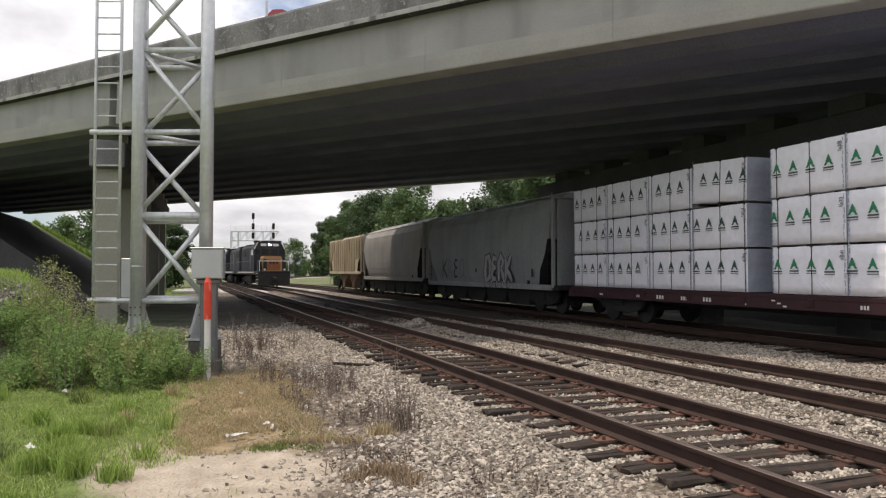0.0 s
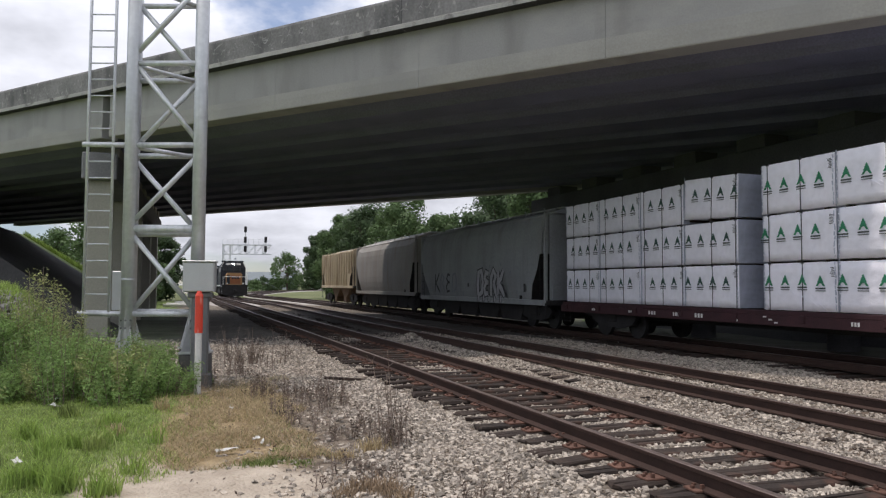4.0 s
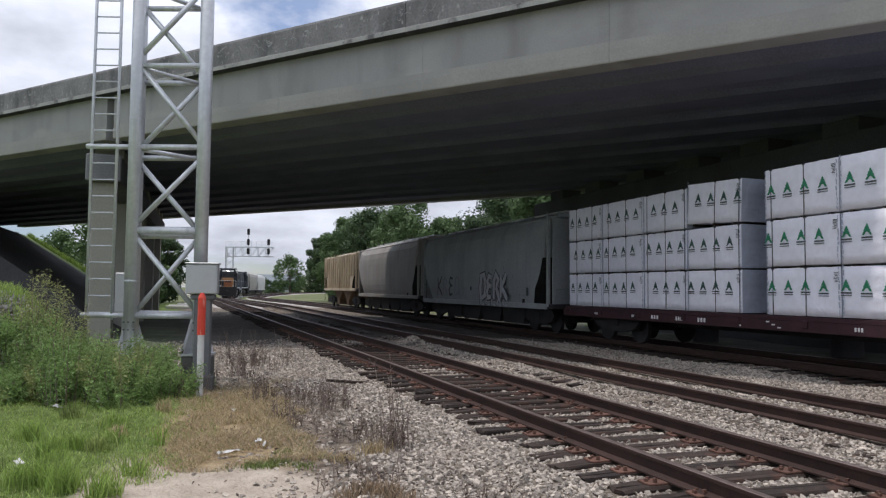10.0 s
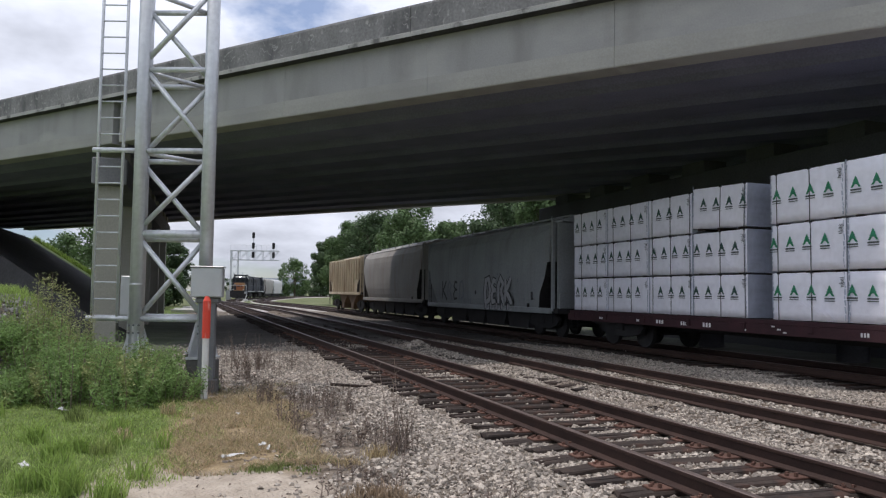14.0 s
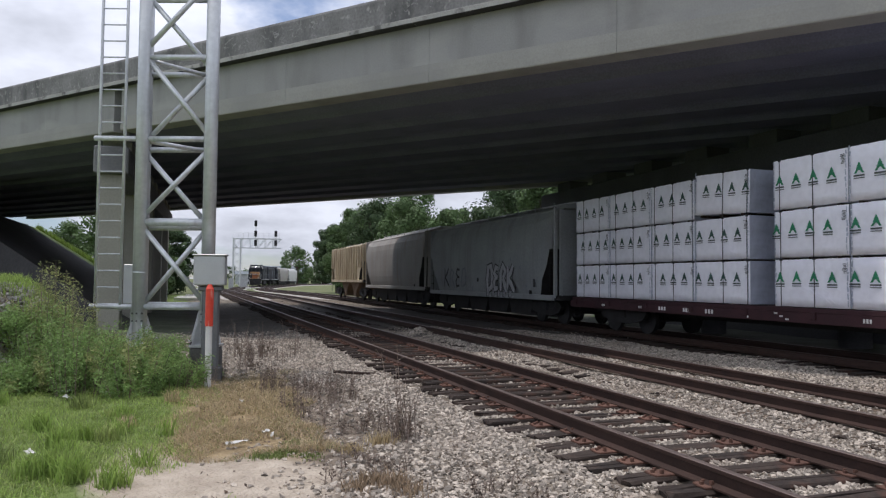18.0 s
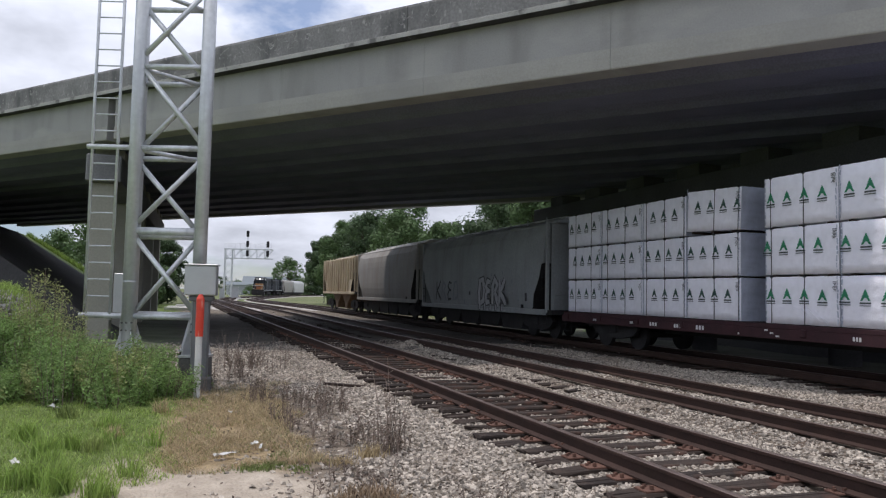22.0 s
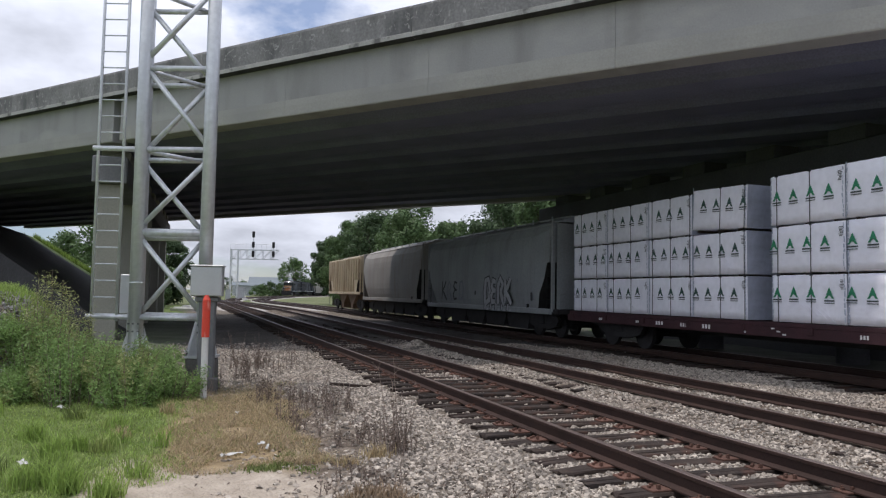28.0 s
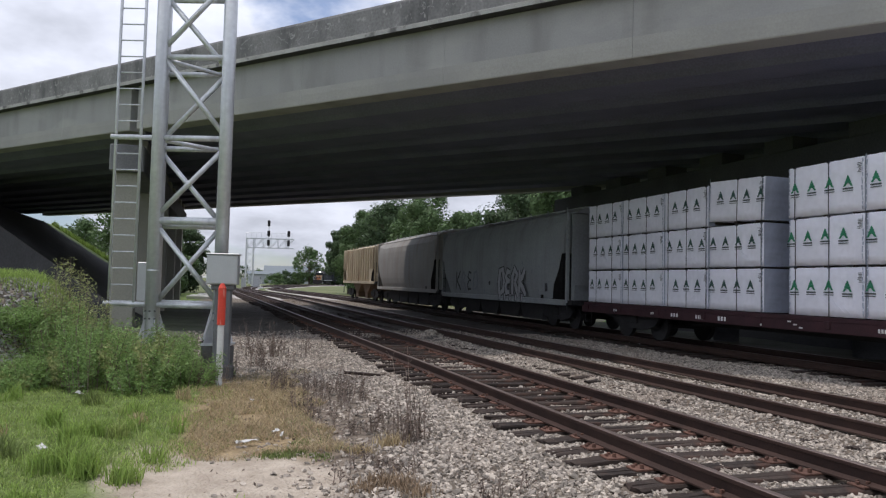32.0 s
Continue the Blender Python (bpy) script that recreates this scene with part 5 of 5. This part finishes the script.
loco_1 = locomotive("dark blue and yellow diesel locomotive with lit headlights")
loco_2 = locomotive("dark blue diesel locomotive coupled behind the first", False)
HOP_WHITE = material("white hopper paint", (0.62, 0.62, 0.60), 0.6, vary=(0.9, 1.05), scale=0.8, fine=14, bump=0.1)
cars = [train_car("grey covered hopper car rolling in the moving train", HOP_PALE), train_car("white covered hopper car rolling in the moving train", HOP_WHITE)]


CAB_WHITE = material("white cab paint", (0.7, 0.7, 0.7), 0.4, vary=(0.9, 1.05), scale=2, bump=0.02)


def truck(label, cab_paint, bed=None):
    """A road truck, driving towards +x on the bridge; with a box body at will."""
    tr = empty("truck", label=label, category="truck")
    if bed:
        part("body", box(B(), (-4.28, 0, 2.3), (8.56, 2.5, 2.6), bevel=0.03), bed, tr)
        part("wind_deflector", prism(B(), [(0.15, 2.98), (0.15, 3.5), (0.5, 3.55), (1.5, 3.25), (1.75, 2.7), (0.6, 3.06)], -1.05, 1.05, lambda u, v, w: (u, w, v)), CAB_WHITE, tr, "white wind deflector on the cab roof")
        part("top_rail", box(B(), (-4.28, 0, 3.62), (8.6, 2.54, 0.1), bevel=0.02), bed, tr)
    cab = part("cab", prism(B(), [(0.25, 0.7), (0.25, 2.95), (0.5, 3.08), (1.0, 3.0), (1.7, 2.65), (2.0, 1.95), (3.3, 1.85), (3.4, 0.7)], -1.15, 1.15, lambda u, v, w: (u, w, v)), cab_paint, tr)
    if not bed:
        part("sleeper", box(B(), (-0.4, 0, 1.85), (1.25, 2.2, 2.3), bevel=0.12), CAB_WHITE, tr, "white sleeper behind the cab")
    for sy in (-1.17, 1.17):
        part("side_window", box(B(), (1.1, sy, 2.35), (0.8, 0.03, 0.6)), GLASS, cab)
        part("exhaust_pipe", tube(B(), (0.1, sy * .9, 0.9), (0.1, sy * .9, 3.5), 0.06, 10), GALV, tr)
    for x in ((-7.2, -5.9, 2.6) if bed else (-2.6, -1.3, 2.6)):
        for sy in (-1.05, 1.05):
            part("wheel", tube(B(), (x, sy - .15, 0.5), (x, sy + .15, 0.5), 0.5, 20), UNDER, tr)
    part("chassis", box(B(), (-2.2, 0, 0.85), (11 if bed else 7, 0.9, 0.25)), UNDER, tr)
    return tr


GREEN_TRUCK = material("green tarpaulin", (0.05, 0.26, 0.17), 0.6, vary=(0.85, 1.1), scale=1, fine=12, bump=0.1)
CAB_RED = material("red cab paint", (0.35, 0.05, 0.05), 0.4, vary=(0.9, 1.05), scale=2, bump=0.02)
truck_1 = truck("red and white truck tractor crossing the bridge", CAB_RED)
truck_2 = truck("truck with a long green box body crossing the bridge", CAB_WHITE, GREEN_TRUCK)
# ---- plants ----


def leaf_cloud(r, centre, radius, count, size, vs, fs, flat=0.8, outward=0.0, slim=0.55):
    """Small leaves spread through a clump; outward turns them along the clump's surface."""
    for _ in range(count):
        d = Vector((r.gauss(0, 1), r.gauss(0, 1), r.gauss(0, flat))).normalized()
        p = Vector(centre) + d * radius * (r.uniform(0.35, 1.0) ** 0.5)
        a = Vector((r.uniform(-1, 1), r.uniform(-1, 1), r.uniform(-.7, .7)))
        if outward:
            a -= d * a.dot(d) * outward
        a = a.normalized() * size * r.uniform(.6, 1.3)
        c = Vector((r.uniform(-1, 1), r.uniform(-1, 1), r.uniform(-1, 1))) * (1 - outward * .75) + d * outward
        b = a.cross(c).normalized() * a.length * slim
        k = len(vs)
        vs += [tuple(p - a), tuple(p + b), tuple(p + a), tuple(p - b)]
        fs.append((k, k + 1, k + 2, k + 3))


def tree(x, y, h, width, mat, seed, leaf=0.34, clumps=46, per=46, low=0.25, z0=-0.4, name="tree", label="leafy green broadleaf tree"):
    """A tapered trunk with limbs, and a crown of many leaf clumps."""
    r = random.Random(seed)
    top = empty(name, pose(x, y, z0), label=label, category="tree")
    bm = B()
    tube(bm, (0, 0, 0), (r.uniform(-.3, .3), r.uniform(-.3, .3), h * .5), h * .022 + .05, 8, h * .013)
    vs, fs = [], []
    for k in range(clumps):
        a, q = r.uniform(0, 6.283), r.uniform(0, 1) ** 0.6
        z = h * (low + (1 - low) * r.uniform(0.02, 0.97))
        t = (z / h - low) / (1 - low)
        rad = width * 0.5 * (math.sin(math.pi * min(1, 0.18 + 0.8 * t)) ** 0.7)
        c = Vector((math.cos(a) * rad * q, math.sin(a) * rad * q, z))
        leaf_cloud(r, c, width * r.uniform(0.07, 0.16), per, leaf, vs, fs, 0.75, 0.8)
        if k % 4 == 0:
            tube(bm, (0, 0, h * r.uniform(.25, .5)), tuple(c), h * .009, 5, 0.02)
    part("trunk", bm, BARK, top)
    crown = raw("crown", vs, fs, mat)
    crown.parent = top
    return top


# the wood behind the standing cars
r5 = random.Random(11)
row = [(20.2, 104, 9.4), (21.4, 98, 10.9), (22, 92, 11.2), (21.5, 86, 11.4), (23, 76, 11.3), (24, 67, 8.7), (26.2, 58, 10.2), (27, 52, 10.8), (28.5, 45.5, 10.5), (31, 40, 10.5), (27, 92, 11.4), (30, 80, 8.6), (32, 68, 11), (34, 56, 11.5), (36, 46, 12), (29.2, 66, 10.6), (26.5, 74, 9.0), (29.5, 58, 10.4), (31.5, 51, 10.6)]
for i, (x, y, h) in enumerate(row):
    tree(x, y, h * r5.uniform(.97, 1.03), h * r5.uniform(.7, .88), LEAF if i % 3 else LEAF_DARK, 100 + i, 0.16, 95, 215, 0.05 if i else 0.3, label="dense green tree at the edge of the wood")
# single trees and bushes far off
tree(37.0, 262, 12.8, 12.5, LEAF, 31, 0.34, 70, 60, 0.12, label="round green tree standing alone beyond the tracks")
for i, (x, y, h, w) in enumerate([(48, 274, 11.5, 8), (52, 276, 15, 10), (57, 278, 18, 12), (63, 280, 18, 12)]):
    tree(x, y, h, w, LEAF_DARK, 40 + i, 0.36, 60, 60, 0.04, label="dark green tree at the bend of the tracks")
for i, (x, y, h, w) in enumerate([(-18, 95, 7.6, 8), (-24, 100, 7.6, 9), (-12, 92, 7.8, 8), (-4.5, 84, 8.5, 7), (-7.5, 88, 9.5, 8), (-1.5, 92, 8.0, 6), (-3, 76, 6.5, 5.5)]):
    tree(x, y, h, w, LEAF_DARK if i % 2 else LEAF, 50 + i, 0.17, 75, 150, 0.05)
for i, (x, y, h, w) in enumerate([(29, 262, 4.5, 8), (33, 264, 4.5, 8), (41, 270, 5, 8), (24.5, 250, 3.5, 7), (46, 271, 4, 8), (8, 285, 6.5, 10), (14.5, 290, 7, 10), (21.5, 296, 5.5, 9)]):
    tree(x, y, h, w, LEAF if i % 2 else LEAF_DARK, 70 + i, 0.3, 30, 45, 0.0, name="bush", label="low green bush beside the far tracks")


def blades(name, label, mat, count, place, height, width, seed, lean=0.35):
    """Grass: bent three-sided blades, thick where place() wants them."""
    r = random.Random(seed)
    vs, fs = [], []
    tries = 0
    while len(fs) < count * 2 and tries < count * 12:
        tries += 1
        got = place(r)
        if got is None:
            continue
        x, y, k = got
        z = ground_z(x, y)
        h = height * r.uniform(.45, 1.25) * k
        a = r.uniform(0, 6.283)
        w = Vector((math.cos(a), math.sin(a), 0)) * width * 0.5
        l = Vector((r.gauss(0, lean), r.gauss(0, lean), 0)) * h
        p = Vector((x, y, z - 0.01))
        m, t = p + l * .4 + Vector((0, 0, h * .62)), p + l * 1.1 + Vector((0, 0, h * .95))
        i = len(vs)
        vs += [tuple(p - w), tuple(p + w), tuple(m + w * .8), tuple(m - w * .8), tuple(t)]
        fs += [(i, i + 1, i + 2, i + 3), (i + 3, i + 2, i + 4)]
    return tagged(raw(name, vs, fs, mat), label, "grass", kind="stuff")


def in_green(r):
    y = 4.5 + 10.5 * r.uniform(0, 1) ** 1.2
    x = r.uniform(-0.37 * y - 0.6, 0.6)
    w = x + 0.9 * noise.noise(Vector((x * .9, y * .9, 1))) - 0.06 * (y - 8)
    if w > -0.15 and r.uniform(0, 1) < (w + 0.15) * 4:
        return None
    if y < 7.6 and w > -0.75 and r.uniform(0, 1) < 0.93:
        return None
    n = noise.noise(Vector((x * 1.3, y * 1.3, 7)))
    if n < -0.25 and r.uniform(0, 1) < 0.6:
        return None
    return x, y, 0.8 + 0.6 * max(0, n)


def in_dry(r):
    y = r.uniform(7.2, 15.6)
    x = r.uniform(-0.6, 2.4)
    if y > 13.2 and r.uniform(0, 1) < (y - 13.2) / 2.4:
        return None
    n = noise.noise(Vector((x * 1.1, y * 1.1, 4)))
    if y < 8.1 - 0.25 * x + 0.5 * n or x > 0.95 + 0.06 * y + n or n < -0.3 or x < -0.1 + 0.05 * (y - 8) + 0.4 * n:
        return None
    return x, y, 0.7 + 0.6 * max(0, n)


blades("green_grass", "lush green grass by the sandy path", BLADE, 24000, in_green, 0.075, 0.009, 21, 0.5)
blades("pale_grass", "pale yellow-green grass among the green", BLADE_PALE, 14000, in_green, 0.07, 0.008, 24, 0.6)
blades("olive_grass", "dull olive grass among the green", BLADE_DULL, 7000, in_green, 0.075, 0.009, 25, 0.6)
def on_mound(r):
    x, y = r.uniform(-7, -1.6), r.uniform(14.2, 17.5)
    z = ground_z(x, y)
    return (x, y, 1.0) if z > 1.12 or x > -2.85 + 0.2 * noise.noise(Vector((x, y, 3))) and z > 0 else None


blades("mound_grass", "green grass over a gravel mound", BLADE, 6500, on_mound, 0.2, 0.012, 23)
blades("dry_grass", "dry straw-coloured grass beside the gravel", BLADE_DRY, 15000, in_dry, 0.115, 0.006, 22, 0.9)
blades("olive_grass", "olive grass among the dry straw", BLADE_DULL, 4500, in_dry, 0.08, 0.007, 26, 0.7)
blades("brown_grass", "flattened dead grass among the straw", BLADE_BROWN, 9000, in_dry, 0.09, 0.007, 27, 1.0)


def tuft(x, y, h, count, seed, mat, label):
    r = random.Random(seed)

    def near(_):
        return x + r.gauss(0, .07), y + r.gauss(0, .07), 1.0
    ob = blades("grass_tuft", label, mat, count, near, h, 0.012, seed, 0.3)
    return ob


for i, (x, y, h) in enumerate([(-1.24, 9.1, .3), (-1.02, 9.6, .22), (-0.9, 7.6, .3), (-0.72, 9.85, .18), (-1.15, 7.9, .26), (-1.6, 10.2, .24), (-0.55, 7.3, .2)]):
    tuft(x, y, h, 190, 200 + i, BLADE, "tall tuft of green grass")


# looser tufts and dead wisps all through the green
r10 = random.Random(29)
for i in range(26):
    y = 5.6 + 7.4 * r10.random()
    x = r10.uniform(-0.34 * y, -0.25 + 0.03 * y)
    if y < 7.8 and x > -0.9:
        continue
    mat, words = ((BLADE, "loose tuft of green grass"), (BLADE_PALE, "pale wispy grass tuft"), (BLADE_DULL, "dull olive grass tuft"), (BLADE_DRY, "dry straw tuft among the green grass"))[r10.choice((0, 0, 1, 2, 3))]
    tuft(x, y, r10.uniform(.12, .27), r10.randint(60, 130), 700 + i, mat, words)


def weed_bush(x, y, h, w, seed, mat, count, leaf, label, stems=16, spread=0.13):
    """A leafy weed: thin stems and leaves along them."""
    r = random.Random(seed)
    top = empty("weed_bush", pose(x, y, ground_z(x, y) - .02), label=label, category="weed")
    bm = B()
    vs, fs = [], []
    for k in range(stems):
        a, q = r.uniform(0, 6.28), r.uniform(0, 1) ** .5 * w * .5
        b = Vector((math.cos(a) * q, math.sin(a) * q, 0))
        hh = h * r.uniform(.6, 1.08) * (1 - 0.35 * (q / (w * .5)))
        t = b * 1.25 + Vector((r.gauss(0, .06), r.gauss(0, .06), hh))
        tube(bm, tuple(b * .8), tuple(t), 0.008, 4, 0.003)
        for j in range(count // stems):
            u = r.uniform(.05, 1) ** .8
            leaf_cloud(r, b * .8 + (t - b * .8) * u, spread, 1, leaf * r.uniform(.7, 1.4), vs, fs, 1.0, 0.0, 0.3)
    tagged(part("stem", bm, STALK, top), kind="stuff")
    f = raw("foliage", vs, fs, mat)
    f.parent = top
    return top


r6 = random.Random(15)
for i in range(34):
    y = r6.uniform(13.1, 15.2)
    u = (i + r6.uniform(0, 1)) / 34
    x = -0.3 * y * (1 - u) + u * 0.05
    h = r6.choice((.7, .85, 1.0, 1.1, 1.35)) * r6.uniform(.9, 1.1) * float(np.interp(x, [-4.2, -3.0, -2.6, -2.0, -1.4, -0.9, -0.3, 0.1], [.3, .42, .75, 1.1, 1.15, .95, .6, .42]))
    weed_bush(x, y if x > -3.1 else 13.4 + 0.2 * r6.random(), h, r6.uniform(.9, 1.2), 300 + i, WEED if i % 9 else WEED_YEL, 3400, 0.028, "thick green weeds below the signal tower")
for i, (x, y, h) in enumerate([(-2.05, 14.7, 2.1), (-2.3, 14.9, 1.9), (-1.75, 14.95, 1.8), (-2.1, 15.1, 2.0), (-1.9, 14.8, 1.7)]):
    weed_bush(x, y, h, .75, 350 + i, WEED_YEL, 2400, 0.024, "tall yellow-green weed going to seed", 13, 0.1)


def dead_weed(x, y, h, seed, stems=5):
    """Dry stalks with thin side twigs."""
    r = random.Random(seed)
    top = empty("dead_weed", pose(x, y, ground_z(x, y) - .02), label="dry brown weed stalks", category="weed", group="dry weeds by the ballast")
    bm = B()
    for k in range(stems):
        b = Vector((r.gauss(0, .012 * stems), r.gauss(0, .012 * stems), 0))
        hh = h * (r.uniform(.35, .8) if k else 1.0)
        t = b + Vector((r.gauss(0, .13) * hh, r.gauss(0, .13) * hh, hh))
        tube(bm, tuple(b), tuple(t), 0.0045 if k else 0.0075, 4, 0.0022)
        for j in range(r.randint(4, 8)):
            u = r.uniform(.25, .98)
            p = b + (t - b) * u
            q = p + Vector((r.gauss(0, .045), r.gauss(0, .045), r.uniform(.02, .09)))
            tube(bm, tuple(p), tuple(q), 0.0028, 3, 0.001)
            if j % 3 == 0:
                box(bm, tuple(q), (.016, .005, .024), pose(0, 0, 0, r.uniform(0, 90), r.uniform(0, 90), r.uniform(0, 90)))
    tagged(part("stalk", bm, STALK, top), kind="stuff")
    return top


r7 = random.Random(16)
# the stalks stand in loose bands along the edge of the ballast
for x, y, dx, dy, h, many, stems in ((1.8, 18.4, .42, .7, .85, 26, 4), (2.25, 11.9, .28, .8, .56, 20, 5), (1.6, 11.2, .3, .7, .36, 10, 4), (2.32, 8.3, .11, .14, .55, 10, 5), (1.95, 9.0, .2, .3, .3, 8, 4),
                                     (0.15, 13.7, .16, .2, .5, 8, 5), (1.0, 15.2, .4, .7, .5, 12, 4), (1.3, 12.9, .3, .5, .5, 12, 4), (1.75, 7.2, .25, .3, .22, 8, 4), (2.6, 6.1, .3, .4, .26, 5, 4)):
    for k in range(many):
        dead_weed(x + r7.gauss(0, dx), y + r7.gauss(0, dy), h * r7.uniform(.5, 1.15), r7.randint(400, 9999), stems)
dead_weed(2.35, 8.32, 1.12, 500, 3)
dead_weed(2.34, 8.3, 1.0, 502, 3)
dead_weed(2.37, 8.34, .8, 501, 2)
for i, (x, y, h) in enumerate([(1.65, 6.75, .12), (1.8, 6.6, .15), (1.5, 6.6, .09), (1.9, 6.35, .12), (2.1, 8.2, .16), (1.75, 7.9, .1)]):
    tuft(x, y, h, 130, 230 + i, BLADE_BROWN if i < 4 else BLADE_DRY, "dead brown grass tuft on bare dirt")
for i, (x, y, h) in enumerate([(0.8, 8.0, .06), (1.05, 8.1, .065), (1.25, 7.85, .05), (0.95, 7.95, .06), (1.2, 8.5, .06)]):
    tuft(x, y, h, 150, 260 + i, BLADE_DULL, "short olive grass tuft by the sand")


def vine(x, y, h, reach, seed):
    """A dry stalk that arches over and hangs."""
    r = random.Random(seed)
    a = r.uniform(0, 6.28)
    d = Vector((math.cos(a), math.sin(a) * .4, 0)) * reach
    top = empty("dry_vine", pose(x, y, ground_z(x, y) - .02), label="thin dry stalk arching over", category="weed", group="arching dry stalks")
    pts = [Vector((0, 0, 0))]
    for k in range(1, 9):
        t = k / 8
        pts.append(d * t + Vector((r.gauss(0, .015), r.gauss(0, .015), h * math.sin(math.pi * min(.95, .1 + t * .75)))))
    bm = B()
    for p, q in zip(pts, pts[1:]):
        tube(bm, tuple(p), tuple(q), 0.0038, 4)
    part("stalk", bm, STALK, top)


for i in range(14):
    y = r7.uniform(17.0, 21.5)
    vine(1.2 + 2.6 * r7.random() * (y / 20), y, r7.uniform(.25, .6), r7.uniform(.15, .5), 280 + i)

# ---- litter ----
r8 = random.Random(18)
for i, (x, y, w) in enumerate([(-1.75, 15.0 - 1.6, .2), (-1.6, 12.6, .18), (-1.45, 8.7, .13), (0.62, 8.6, .16), (0.5, 8.5, .08), (0.95, 9.1, .09), (0.85, 11.6, .1), (1.75, 5.7, .2), (2.35, 5.6, .12), (1.0, 8.9, .08), (13.1, 20.4, .14), (-1.1, 13.0, .16)]):
    bm = B()
    bmesh.ops.create_grid(bm, x_segments=3, y_segments=2, size=0.5, matrix=Matrix.Diagonal((w, w * .5, 1, 1)))
    for v in bm.verts:
        v.co.z += r8.uniform(-.02, .03)
    bmesh.ops.solidify(bm, geom=bm.faces[:], thickness=0.004)
    lt = tagged(part("litter", bm, PAPER, None), "crumpled white scrap of paper on the ground", "litter", "litter")
    lt.matrix_world = pose(x, y, ground_z(x, y) + 0.06, r8.uniform(-15, 15), r8.uniform(-15, 15), r8.uniform(0, 180))
plank = tagged(part("plank", box(B(), (0, 0, 0), (0.9, 0.09, 0.05), bevel=0.008), TIE, None), "weathered grey plank lying on the ballast", "plank")
plank.matrix_world = pose(3.15, 14.1, ground_z(3.15, 14.1) + .04, 0, 4, -12)

# ---- bits of dead leaves and bark on the bare ground ----
r9 = random.Random(19)
dv, df = [], []
for k in range(1500):
    y = r9.uniform(4.5, 10.5)
    x = r9.gauss(1.2, .75)
    if x < -0.9 + 0.02 * y or x > 3.2:
        continue
    if r9.random() > 0.35 + 0.6 * noise.noise(Vector((x * 1.6, y * 1.6, 9))) + (0.3 if x > 1.3 else 0):
        continue
    leaf_cloud(r9, (x, y, ground_z(x, y) + 0.012), 0.03, 1, r9.uniform(.008, .028), dv, df, 0.15)
tagged(raw("leaf_litter", dv, df, STALK), "brown bits of dead leaves on the sand", "leaf litter", kind="stuff")

# ---- motion ----


def along_track(curve, s_front, length):
    """The pose of a vehicle whose nose stands at s_front and whose body lies further up the line."""
    a, b = curve.at(s_front), curve.at(s_front + abs(length))
    if length < 0:
        a, b = b, a
    d = (b - a).normalized()
    return pose(a.x, a.y, 0, 0, 0, math.degrees(math.atan2(d.y, d.x)) - 90)


# nose of the first locomotive: seconds, distance up the yard
NOSE = [(0.0, 74.0), (1.0, 80.0), (3.0, 91.5), (6.0, 106.0), (8.0, 115.0), (10.0, 125.0), (12.0, 135.5), (14.0, 146.5), (16.5, 160.0), (18.0, 168.5), (22.0, 190.5), (25.0, 209.0), (28.0, 229.0), (30.0, 240.0), (32.0, 251.0)]


def motions():
    ts = [0.5 * k for k in range(65)]
    ns = [float(np.interp(t, [a for a, _ in NOSE], [TRACK_2.s_of_y(b) for _, b in NOSE])) for t in ts]
    ns = [sum(ns[max(0, i - 3):i + 4]) / len(ns[max(0, i - 3):i + 4]) if 3 <= i <= 61 else v for i, v in enumerate(ns)]
    ahead = 0.0
    for ob, length in ((loco_1, 18.0), (loco_2, -18.0), (cars[0], 15.7), (cars[1], 15.7)):
        walk(ob, [(t, along_track(TRACK_2, s + ahead, length)) for t, s in zip(ts, ns)])
        ahead += abs(length)
    for ob, t0, s_at, speed, lane in ((truck_1, 0.0, -20.7, 17.5, 5.6), (truck_2, 20.0, -21.5, 17.5, 6.2)):
        rows = []
        for k in range(33):
            s = min(210.0, max(-210.0, s_at + speed * (k - t0)))
            p = Vector((12.42, 10.1)) + U * s + N * lane
            rows.append((float(k), pose(p.x, p.y, 8.31, 0, 0, -50.88)))
        walk(ob, rows)


motions()
